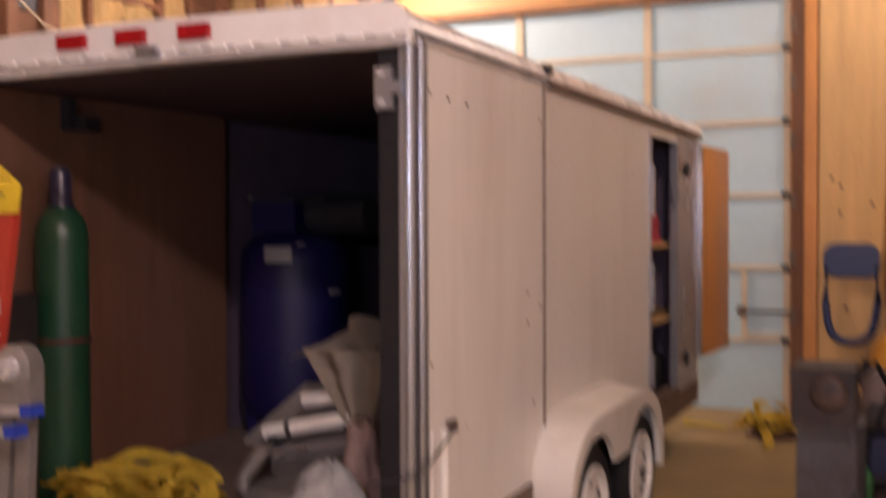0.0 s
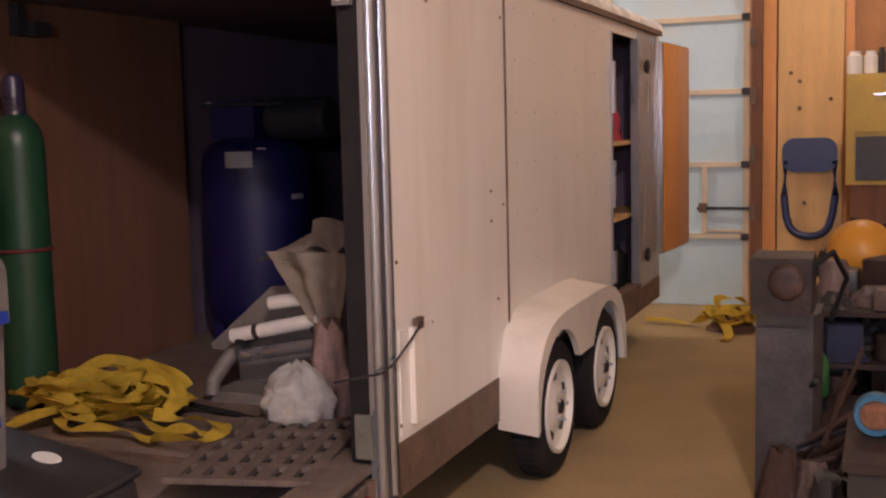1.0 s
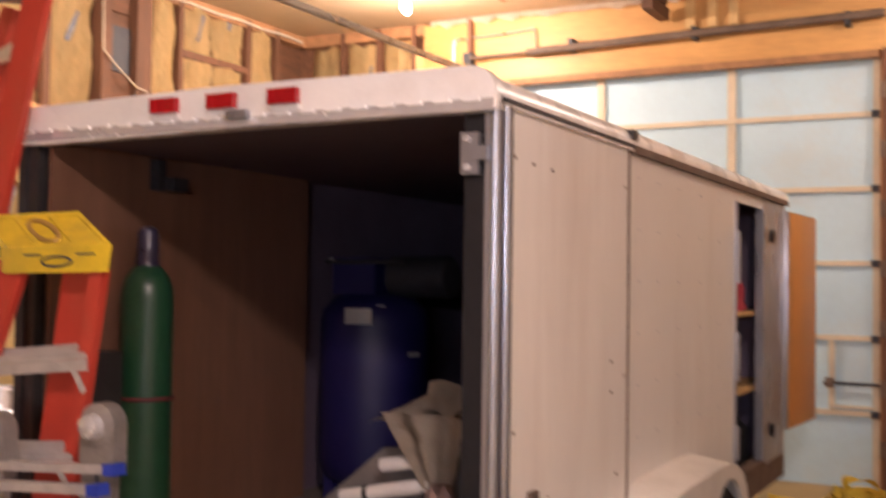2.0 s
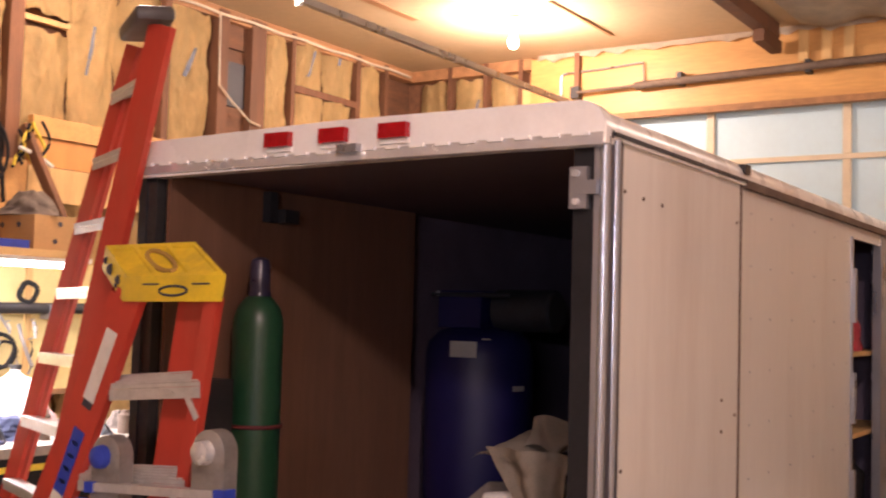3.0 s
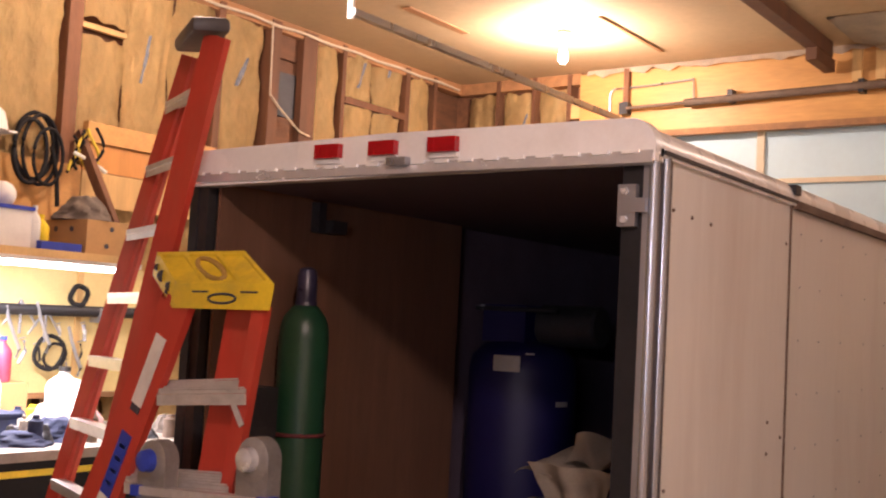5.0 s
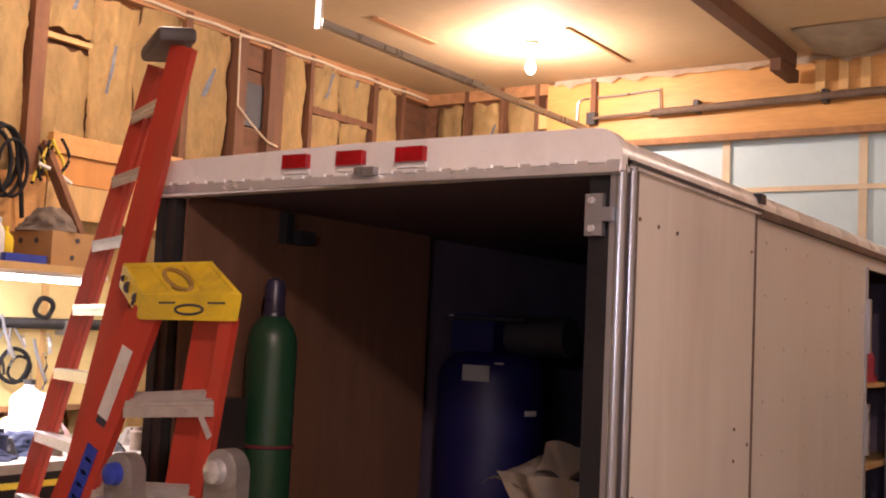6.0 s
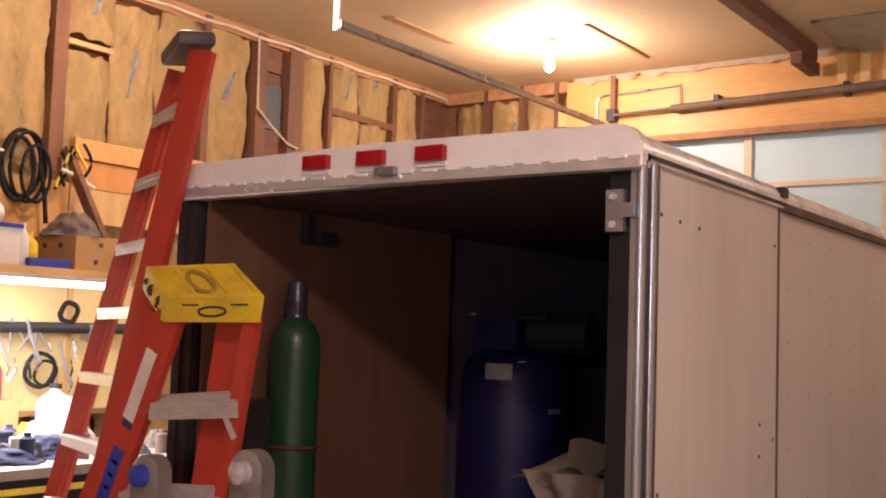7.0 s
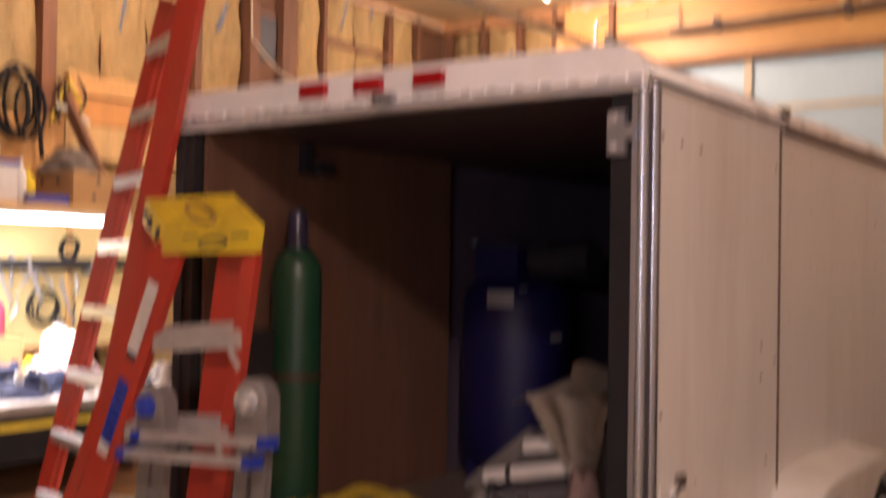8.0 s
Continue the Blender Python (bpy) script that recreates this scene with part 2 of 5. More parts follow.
bpart("lintel", (DL, DR, YB - 0.055, YB + 0.02, DT - 0.05, DT), timber_y, wall_b, "dark lintel edge")

# wide sectional door
gdoor = thing("door_1", (-1.2, YB + 0.06, 0), "closed pale blue insulated sectional garage door", "garage door", kind="structure")
SEC = 0.5375
for k in range(6):
    z0 = 0.0 + k * SEC - 0.0
    p = bpart("section", (DL - 0.1, DR + 0.02, YB + 0.07, YB + 0.11, z0 + 0.003, z0 + SEC - 0.003), door_blue, gdoor, bevel=0.004)
    bpart("rail", (DL - 0.1, DR + 0.02, YB + 0.045, YB + 0.072, z0 + SEC - 0.022, z0 + SEC + 0.016), door_rib, p, bevel=0.003)
    for x in (-2.68, -1.70, -0.655, 0.385):
        bpart("stile", (x - 0.03, x + 0.03, YB + 0.042, YB + 0.069, z0 + 0.018, z0 + SEC - 0.024), door_rib, p, bevel=0.003)
    bpart("roller_hinge", (DR - 0.06, DR + 0.02, YB + 0.025, YB + 0.043, z0 + SEC - 0.03, z0 + SEC + 0.02), dark_steel, p)

lt = bpart("latch_bar", (0.02, 0.40, YB + 0.020, YB + 0.034, 0.735, 0.757), dark_steel, gdoor, "dark sliding latch bar")
bpart("latch_body", (0.035, 0.095, YB + 0.012, YB + 0.036, 0.715, 0.785), rust_steel, lt)
bpart("latch_stile", (0.055, 0.095, YB + 0.040, YB + 0.068, SEC + 0.02, 2 * SEC - 0.025), door_rib, gdoor)
bpart("latch_rail", (0.10, 0.385, YB + 0.041, YB + 0.068, SEC + 0.03, SEC + 0.05), door_rib, gdoor)

# ---- enclosed trailer ----
TL, TY, TF, TT = -1.90, 4.22, 0.39, 2.035     # left side, front, floor, roof
tr = thing("cargo_trailer", (-0.95, 2.0, 0), "white two-axle enclosed cargo trailer with its rear open", "trailer")
bpart("side_panel", (-0.018, 0.0, 0.095, 1.158, 0.45, 1.955), white_skin, tr, "cream painted rear side panel", bevel=0.003)
bpart("side_panel", (-0.018, -0.003, 1.168, 2.89, 0.40, 1.95), white_skin, tr, "cream painted middle side panel", bevel=0.003)
bpart("side_panel", (-0.018, -0.003, 2.89, 3.55, 1.875, 1.95), white_skin, tr, bevel=0.002)
bpart("seam_strip", (-0.012, 0.004, 1.155, 1.171, 0.42, 1.95), rust_steel, tr, bevel=0.002)
bpart("front_side_panel", (-0.018, 0.0, 3.55, 4.12, 0.40, 1.95), alu, tr, "grey front corner panel", bevel=0.003)
bm = B()
lathe(bm, [(0.09, 0.36), (0.09, 1.98)], (-0.085, 4.14, 0), seg=24)
part("front_corner", bm, bright_alu, tr, "rounded bright metal corner")
bpart("side_sill", (-0.05, 0.006, 0.09, 2.85, 0.285, 0.448), rust_steel, tr, "rusty steel sill", bevel=0.004)
bpart("side_sill", (-0.05, 0.006, 2.85, 4.15, 0.285, 0.42), rust_steel, tr, "rusty steel sill", bevel=0.004)
bpart("left_side", (TL, TL + 0.02, 0.02, TY, 0.30, 1.97), white_skin, tr, bevel=0.003)
bpart("front_wall", (TL, -0.05, TY - 0.03, TY, 0.30, 1.97), white_skin, tr, bevel=0.003)
deck_mat = mat("grimy_deck", (0.17, 0.13, 0.105), 0.7, vary=0.3, scale=5, fine=40, bump=0.15, dirt=(0.28, 0.23, 0.19), dirt_amt=0.5)
bpart("floor_deck", (TL + 0.02, -0.02, 0.0, TY - 0.03, 0.33, TF), deck_mat, tr, "worn plywood deck", bevel=0.003)
bpart("chassis", (TL + 0.05, -0.06, 0.0, TY - 0.05, 0.24, 0.325), dark_steel, tr, bevel=0.004)
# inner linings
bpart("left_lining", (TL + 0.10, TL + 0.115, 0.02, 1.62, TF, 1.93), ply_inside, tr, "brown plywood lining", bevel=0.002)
bpart("left_lining", (TL + 0.022, TL + 0.032, 1.62, TY - 0.04, TF, 1.95), shaded_liner, tr, bevel=0.002)
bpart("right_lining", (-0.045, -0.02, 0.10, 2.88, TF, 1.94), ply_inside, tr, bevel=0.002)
bpart("front_lining", (TL + 0.04, -0.05, TY - 0.045, TY - 0.032, TF, 1.95), shaded_liner, tr, bevel=0.002)
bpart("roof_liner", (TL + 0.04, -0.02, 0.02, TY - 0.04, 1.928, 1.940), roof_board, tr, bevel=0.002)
# roof with rounded long edges
bm = B()
out = [(-0.0 + 0.012, 1.945)]
out += [(0.012 - 0.075 + 0.075 * math.cos(a), 1.975 + 0.075 * math.sin(a) * 0.85) for a in (math.pi / 2 * i / 6 for i in range(7))]
out += [(-0.95, 2.05)]
out += [(TL - 0.012 + 0.075 - 0.075 * math.cos(a), 1.975 + 0.075 * math.sin(a) * 0.85) for a in (math.pi / 2 * (6 - i) / 6 for i in range(7))]
out += [(TL - 0.012, 1.945)]
prism(bm, out, "Y", 0.0, 4.25)
part("roof", bm, header_white, tr, "white sheet roof with rounded edges", bevel=0.0)
bpart("drip_rail", (0.002, 0.018, 0.02, 1.19, 1.955, 1.966), dark_steel, tr, "dark open roof edge")
bpart("drip_rail", (0.0, 0.02, 1.19, 4.2, 1.935, 1.965), rust_steel, tr, "tarnished drip rail")
bpart("roof_clip", (-0.02, 0.022, 1.15, 1.21, 1.985, 2.02), dark_steel, tr)
# rear header with rounded corners
bm = B()
zb, zt = 1.93, 2.055
out = [(0.012, zb)] + [(0.012 - 0.085 + 0.085 * math.cos(a), zt - 0.085 + 0.085 * math.sin(a)) for a in (math.pi / 2 * i / 6 for i in range(7))]
out += [(-0.95, zt + 0.006)]
out += [(TL - 0.012 + 0.05 - 0.05 * math.cos(a), zt - 0.06 + 0.05 * math.sin(a)) for a in (math.pi / 2 * (6 - i) / 6 for i in range(7))] + [(TL - 0.012, zb - 0.02)]
prism(bm, out, "Y", -0.035, 0.02)
part("rear_header", bm, header_white, tr, "white header over the rear opening", bevel=0.004)
bm = B()
prism(bm, [(-0.044, zb - 0.006), (-0.036, zb + 0.03), (-0.028, zb + 0.03), (-0.028, zb - 0.012)], "X", TL - 0.01, 0.005)
lip = part("header_lip", bm, bright_alu, tr, "bent metal lip with rivets", bevel=0.002)
for i in range(20):
    x = TL + 0.05 + i * 0.094
    bpart("pressed_bead", (x - 0.026, x + 0.026, -0.046, -0.034, zb + 0.022, zb + 0.032), header_white, lip, bevel=0.004)
red_lens = mat("red_lens", (0.38, 0.008, 0.010), 0.2, vary=0.15, scale=40, bump=0.1)
for x in (-1.197, -0.957, -0.713):
    p = bpart("marker_light", (x - 0.054, x + 0.054, -0.062, -0.036, 1.985, 2.033), red_lens, tr, "red rectangular clearance light", bevel=0.006)
    bpart("lens_bar", (x - 0.03, x - 0.026, -0.065, -0.061, 1.99, 2.03), red_lens, p, bevel=0)
    bpart("lens_base", (x - 0.055, x + 0.055, -0.046, -0.030, 1.968, 1.984), header_white, p, bevel=0.003)
bpart("header_latch", (-0.93, -0.85, -0.065, -0.036, 1.95, 1.975), alu, tr, "small dull latch bracket", bevel=0.004)
# rear posts
bm = B()
box(bm, -0.030, -0.008, -0.018, 0.02, 0.30, 1.945)
part("corner_post", bm, alu, tr, "aluminium rear corner post", bevel=0.006)
bm = B()
lathe(bm, [(0.017, 0.31), (0.017, 1.95)], (-0.004, -0.004, 0), seg=18)
part("corner_bead", bm, bead_alu, tr, "bright rounded corner bead")
bm = B()
box(bm, -0.012, 0.006, 0.012, 0.098, 0.30, 1.955)
part("corner_trim", bm, dark_trim, tr, bevel=0.005)
bm = B()
lathe(bm, [(0.0155, 0.31), (0.0155, 1.95)], (0.002, 0.058, 0), seg=18)
part("trim_bead", bm, bead_alu, tr)
grey_paint_dull = mat("dull_grey_green_steel", (0.16, 0.165, 0.14), 0.6, metal=0.3, vary=0.3, scale=14, bump=0.1)
bpart("post_seal", (-0.099, -0.030, -0.008, 0.06, 0.36, 1.93), rubber, tr, "dark rubber door seal", bevel=0.006)
bpart("left_post", (TL - 0.012, TL + 0.03, -0.02, 0.04, 0.30, 1.935), dark_steel, tr, "dark rear post", bevel=0.005)
bpart("left_seal", (TL + 0.03, TL + 0.075, -0.01, 0.04, 0.36, 1.93), black_plastic, tr, bevel=0.005)
h = bpart("hinge_bracket", (-0.10, -0.045, -0.034, -0.012, 1.745, 1.865), alu, tr, "bolted metal hinge bracket", bevel=0.004)
bpart("hinge_leaf", (-0.06, -0.012, -0.040, -0.022, 1.785, 1.825), alu, h, bevel=0.003)
for z in (1.765, 1.845):
    bm = B()
    lathe(bm, [(0.011, -0.010), (0.011, 0.0)], (-0.078, -0.034, z), "Y", 6)
    part("bolt", bm, bright_alu, h)
bpart("foot_bracket", (-0.072, -0.018, -0.036, -0.021, 0.44, 0.57), grey_paint_dull, tr, "dull metal foot bracket", bevel=0.004)
bpart("tail_light", (-0.060, -0.020, -0.055, -0.031, 0.285, 0.325), red_lens, tr, "red tail light", bevel=0.008)
bpart("rear_crossmember", (TL, -0.02, -0.03, 0.01, 0.25, 0.375), rust_steel, tr, "rusty rear crossmember", bevel=0.005)
# wheels and fender
HUB, WX = 0.282, 0.16


def wheel(y):
    c = (WX, y, HUB)
    w = B()
    lathe(w, [(0.17, -0.13), (0.235, -0.132), (0.262, -0.122), (0.278, -0.095), (0.278, -0.055), (0.270, -0.022), (0.25, -0.002), (0.187, -0.006), (0.183, -0.05), (0.17, -0.13)], c, "X", 40, False)
    t = part("tyre", w, rubber, tr, "black ribbed trailer tyre")
    w = B()
    for i in range(44):
        q = Matrix.Translation((WX - 0.072, y, HUB)) @ Matrix.Rotation(2 * math.pi * i / 44, 4, "X")
        box(w, -0.040, 0.040, -0.011, 0.011, 0.274, 0.2815, m=q)
    part("tread", w, rubber, t)
    w = B()
    lathe(w, [(0.186, -0.02), (0.186, 0.006), (0.172, 0.008), (0.164, -0.016), (0.135, -0.026), (0.09, -0.010), (0.07, 0.0), (0.045, 0.0)], c, "X", 32)
    r = part("rim", w, fender_white, tr, "white steel trailer wheel")
    w = B()
    lathe(w, [(0.030, -0.004), (0.030, 0.008), (0.022, 0.014)], c, "X", 18)
    part("hub_cap", w, dark_steel, r)
    for i in range(5):
        a = 2 * math.pi * i / 5 + 0.4
        w = B()
        lathe(w, [(0.027, -0.030), (0.027, -0.016)], (WX + 0.0, y + 0.118 * math.cos(a), HUB + 0.118 * math.sin(a)), "X", 14)
        part("vent_hole", w, dark_steel, r)
    for i in range(5):
        a = 2 * math.pi * i / 5
        w = B()
        rod(w, (WX - 0.005, y + 0.058 * math.cos(a), HUB + 0.058 * math.sin(a)), (WX + 0.018, y + 0.058 * math.cos(a), HUB + 0.058 * math.sin(a)), 0.008, seg=6)
        part("lug_nut", w, bright_alu, r)


W1, W2 = 1.300, 2.055
wheel(W1)
wheel(W2)


def arch(c, r, a0, a1, n):
    return [(c + r * math.cos(radians(a0 + (a1 - a0) * i / n)), HUB + r * math.sin(radians(a0 + (a1 - a0) * i / n))) for i in range(n + 1)]


FX = 0.176
top = [(0.965, 0.25), (0.97, 0.43), (1.00, 0.51), (1.06, 0.575), (1.15, 0.62), (1.25, 0.642), (1.42, 0.652), (1.89, 0.655), (2.07, 0.648), (2.19, 0.625), (2.30, 0.575), (2.37, 0.50), (2.405, 0.41), (2.415, 0.25)]
under = arch(W2, 0.308, -4, 150, 14) + arch(W1, 0.308, 30, 184, 14)
bm = B()
prism(bm, top + under, "X", FX - 0.025, FX)
part("fender_skirt", bm, fender_white, tr, "white double-arched fender skirt", bevel=0.006)
bm = B()
wall_top = [(y + (0.062 if i < 3 else 0.05 if i < 5 else 0.02 if i < 6 else 0), z + (0.03 if 2 < i < 11 else 0)) for i, (y, z) in enumerate(top)]
def ring(x, line, d):
    """Points of a profile pushed d metres outwards."""
    out = []
    for i, p in enumerate(line):
        q, r = line[max(i - 1, 0)], line[min(i + 1, len(line) - 1)]
        t = Vector((r[0] - q[0], r[1] - q[1])).normalized()
        out.append(bm.verts.new((x, p[0] - t.y * d, p[1] + t.x * d)))
    return out


io, oo = ring(-0.002, wall_top, 0.010), ring(FX + 0.002, top, 0.010)
ii, oi = ring(-0.002, wall_top, 0.001), ring(FX + 0.002, top, 0.001)
for i in range(len(top) - 1):
    bm.faces.new((io[i], oo[i], oo[i + 1], io[i + 1]))
    bm.faces.new((ii[i], ii[i + 1], oi[i + 1], oi[i]))
    bm.faces.new((oo[i], oi[i], oi[i + 1], oo[i + 1]))
    bm.faces.new((ii[i], io[i], io[i + 1], ii[i + 1]))
for k in (0, -1):
    bm.faces.new((io[k], ii[k], oi[k], oo[k]))
part("fender_top", bm, fender_white, tr, "white fender top")
bm = B()
box(bm, -0.05, 0.03, W1 - 0.05, W2 + 0.05, 0.27, 0.36)
part("axle_hanger", bm, dark_steel, tr, bevel=0.004)
for y in (W1, W2):
    bm = B()
    rod(bm, (TL + 0.1, y, HUB), (0.1, y, HUB), 0.035)
    part("axle", bm, dark_steel, tr)
# left wheels, hardly seen
for y in (W1, W2):
    w = B()
    lathe(w, [(0.17, 0.0), (0.26, 0.0), (0.28, 0.05), (0.28, 0.12), (0.26, 0.17), (0.17, 0.17)], (TL - 0.18, y, HUB), "X", 28)
    part("tyre", w, rubber, tr)
# side door: frame, shelves behind it, open leaf
bpart("door_jamb", (-0.04, 0.006, 2.875, 2.90, 0.44, 1.88), alu, tr, bevel=0.003)
bpart("door_jamb", (-0.04, 0.006, 3.54, 3.565, 0.42, 1.89), alu, tr, bevel=0.003)
bpart("door_sill", (-0.06, 0.012, 2.88, 3.56, 0.425, 0.455), rust_steel, tr, bevel=0.004)
for z0, z1 in ((1.45, 1.72), (0.55, 0.72), (0.95, 1.2)):
    bpart("latch_strip", (0.0, 0.022, 2.872, 2.905, z0, z1), alu, tr, "pale latch strip", bevel=0.004)
for z in (1.73, 0.60):
    bm = B()
    lathe(bm, [(0.035, 0.0), (0.045, 0.012), (0.03, 0.02)], (0.0, 3.78, z), "X", 16)
    part("hinge_boss", bm, dark_steel, tr, "round tarnished hinge boss")
dl = bpart("side_door", (0.0, 0.028, 4.05, 4.72, 0.56, 1.90), alu, tr, "open side door with varnished plywood inside", bevel=0.004,
           m=Matrix.Translation((0.02, 4.14, 0)) @ Matrix.Rotation(radians(-4), 4, "Z") @ Matrix.Translation((-0.02, -4.05, 0)))
bpart("door_lining", (0.030, 0.040, 4.06, 4.71, 0.57, 1.89), ply_orange, dl, "orange varnished plywood lining", bevel=0.002,
      m=Matrix.Translation((0.02, 4.14, 0)) @ Matrix.Rotation(radians(-4), 4, "Z") @ Matrix.Translation((-0.02, -4.05, 0)))
# screws and scuffs on the rear side panel
for y, z in ((0.123, 1.808), (0.26, 1.80), (0.408, 1.795), (1.12, 1.10), (1.12, 1.80), (0.98, 1.16), (0.98, 1.05), (1.10, 0.56), (0.39, 0.775), (0.13, 1.0), (0.13, 0.5), (1.04, 0.75)):
    bm = B()
    lathe(bm, [(0.003, 0.005), (0.006, 0.003), (0.007, 0.0)], (0.0, y, z), "X", 10)
    part("screw", bm, rust_steel, tr)
for y in (1.30, 1.55, 1.85, 2.2, 2.55, 2.8):
    for k in range(6):
        bm = B()
        lathe(bm, [(0.002, 0.003), (0.004, 0.002), (0.005, 0.0)], (-0.003, y, 0.85 + k * 0.2), "X", 8)
        part("rivet", bm, alu, tr)
bpart("patch_plate", (0.0, 0.004, 0.13, 0.42, 0.465, 0.79), white_skin, tr, "pale repair plate", bevel=0.002)
bpart("patch_channel", (0.004, 0.022, 0.20, 0.27, 0.49, 0.79), fender_white, tr, "raised white metal channel", bevel=0.008)
bm = B()
tube(bm, [(-0.13, -0.045, 0.665), (-0.05, -0.05, 0.685), (0.02, -0.04, 0.70), (0.034, 0.02, 0.715), (0.034, 0.15, 0.765), (0.03, 0.245, 0.80)], 0.004)
part("latch_rod", bm, dark_steel, tr, "bent dark latch rod")
bpart("latch_catch", (0.008, 0.026, 0.22, 0.27, 0.78, 0.815), rust_steel, tr)

# ---- left wall: studs, insulation, boards ----
studs = ((-5.9, 0.04), (-4.7, 0.04), (-3.5, 0.04), (-2.3, 0.04), (-1.1, 0.04), (0.05, 0.04), (0.62, 0.035), (1.265, 0.05), (2.47, 0.03), (3.02, 0.05), (3.40, 0.08), (3.81, 0.022), (4.66, 0.03), (5.07, 0.025))
for y, w in studs:
    bpart("stud", (XL - 0.10, XL + 0.03, y - w, y + w, 0, CZ - 0.02), timber, wall_l, bevel=0.004)
bpart("top_plate", (XL - 0.10, XL + 0.02, YN, YB, CZ - 0.09, CZ), timber_y, wall_l, "dark timber top plate", bevel=0.004)
bpart("noggin", (XL - 0.08, XL + 0.035, 3.83, 4.63, 3.19, 3.245), timber, wall_l, bevel=0.004)


ink = mat("faded_blue_grey_ink", (0.21, 0.23, 0.28), 0.8, vary=0.4, scale=30)


def batt(parent, y0, y1, z0, z1, seed, along="Y", at=XL):
    """A paper-faced insulation batt, billowed and torn at its edges."""
    bm = B()
    ny, nz = max(10, int((y1 - y0) / 0.018)), max(16, int((z1 - z0) / 0.03))

    def f(u, v, off=0.0):
        y, z = y0 + (y1 - y0) * u, z0 + (z1 - z0) * v
        y += (0.035 * wob(seed, z * 3.5, 0.3) + 0.018 * wob(seed, z * 15, 2)) * (1 if u > 0.97 or u < 0.03 else 0.3)
        bulge = 0.05 * math.sin(math.pi * min(max(u, 0), 1)) ** 0.5 + 0.035 * wob(y * 4 + seed, z * 2.0, seed) + 0.022 * wob(y * 11, z * 5, seed + 5)
        ridge = 0.020 * (1 - abs(wob(y * 6 + seed * 1.7, z * 2.6, seed + 9)) * 2.2) + 0.008 * wob(y * 26, z * 19, seed)
        x = -0.045 + bulge + ridge + off
        if v > 0.97 or v < 0.03:
            z += 0.05 * wob(y * 9, seed, 1)
        return (at + x, y, z) if along == "Y" else (y, at - x, z)
    sheet(bm, ny, nz, f)
    ob = part("insulation_batt", bm, kraft, parent, solid=0.004, smooth=60)
    # printed strokes on the paper
    r = random.Random(seed)
    for k in range(int((z1 - z0) / 0.75) + (1 if z1 - z0 < 0.7 else 0)):
        v0, u0 = r.uniform(0.05, 0.85), r.uniform(0.25, 0.6)
        lean, lng = r.uniform(0.08, 0.22), 0.22 / (z1 - z0)
        bm = B()
        sheet(bm, 10, 1, lambda s, t: f(u0 + lean * s + t * 0.075, v0 + lng * s, 0.006))
        part("print_stroke", bm, ink, ob)
    return ob


rng = random.Random(5)
edges = [y for y, w in studs]
for i, ((ya, wa), (yb, wb)) in enumerate(zip(studs, studs[1:])):
    y0, y1 = ya + wa, yb - wb
    if 2.9 < ya < 3.3:
        continue
    n = max(1, round((y1 - y0) / 0.42))
    for k in range(n):
        a, b = y0 + (y1 - y0) * k / n, y0 + (y1 - y0) * (k + 1) / n
        if 1.2 < ya < 1.3 and k == 0:
            # torn across, with a pale lath showing in the gap
            batt(wall_l, a + 0.006, b - 0.006, 0.2, 3.15, i * 3 + k)
            batt(wall_l, a + 0.006, b - 0.006, 3.25, 3.60, i * 3 + k + 40)
            bpart("lath", (XL - 0.06, XL - 0.02, y0, b, 3.20, 3.235), pine, wall_l, bevel=0.003)
        elif ya > 3.7 and ya < 4.5:
            batt(wall_l, a + 0.005, b - 0.005, 1.2, 3.19, i * 3 + k)
            batt(wall_l, a + 0.005, b - 0.005, 3.25, 3.62, i * 3 + k + 40)
        else:
            batt(wall_l, a + 0.006, b - (0.05 if 2.4 < ya < 2.6 and k == n - 1 else 0.006), 0.2, 3.60 - 0.06 * (k % 2), i * 3 + k)
# bare boards between two studs
for k in range(15):
    bpart("board", (XL - 0.10, XL - 0.05 + 0.008 * (k % 3), 3.02, 3.40, 0.3 + 0.222 * k, 0.3 + 0.222 * k + 0.212), boards_red, wall_l, bevel=0.003)
bpart("patch_sheet", (XL - 0.045, XL - 0.025, 3.09, 3.31, 2.96, 3.30), dark_steel, wall_l, "grey metal patch sheet")
bm = B()
tube(bm, [(XL + 0.05, -1.5 + 0.3 * i, CZ - 0.055 - 0.012 * (i % 2)) for i in range(24)], 0.012)
part("cable", bm, mat("pale_cable", (0.62, 0.52, 0.38), 0.6), wall_l, "pale cable along the wall top")
bm = B()
tube(bm, [(XL + 0.06, 2.94, CZ - 0.06), (XL + 0.06, 2.945, 3.4), (XL + 0.055, 2.96, 3.08), (XL + 0.05, 3.1, 2.98), (XL + 0.05, 3.3, 2.86), (XL + 0.05, 3.42, 2.84)], 0.008)
part("cable", bm, mat("pale_cable_thin", (0.62, 0.52, 0.38), 0.6), wall_l)
# back wall, insulated stretch left of the header
for k, (x0, x1) in enumerate(((-4.52, -4.16), (-4.13, -3.78), (-3.74, -3.42))):
    batt(wall_b, x0, x1, 1.0, 3.56, 70 + k, "X", YB + 0.03)
    bpart("stud", (x1 - 0.005, x1 + 0.035, YB - 0.03, YB + 0.1, 0, CZ), timber, wall_b, bevel=0.004)
bpart("top_plate", (XL, -3.29, YB - 0.02, YB + 0.1, CZ - 0.10, CZ), timber_y, wall_b, bevel=0.004)
bpart("blocking", (-3.42, -3.29, YB - 0.02, YB + 0.08, 3.28, 3.42), pine, wall_b, bevel=0.004)
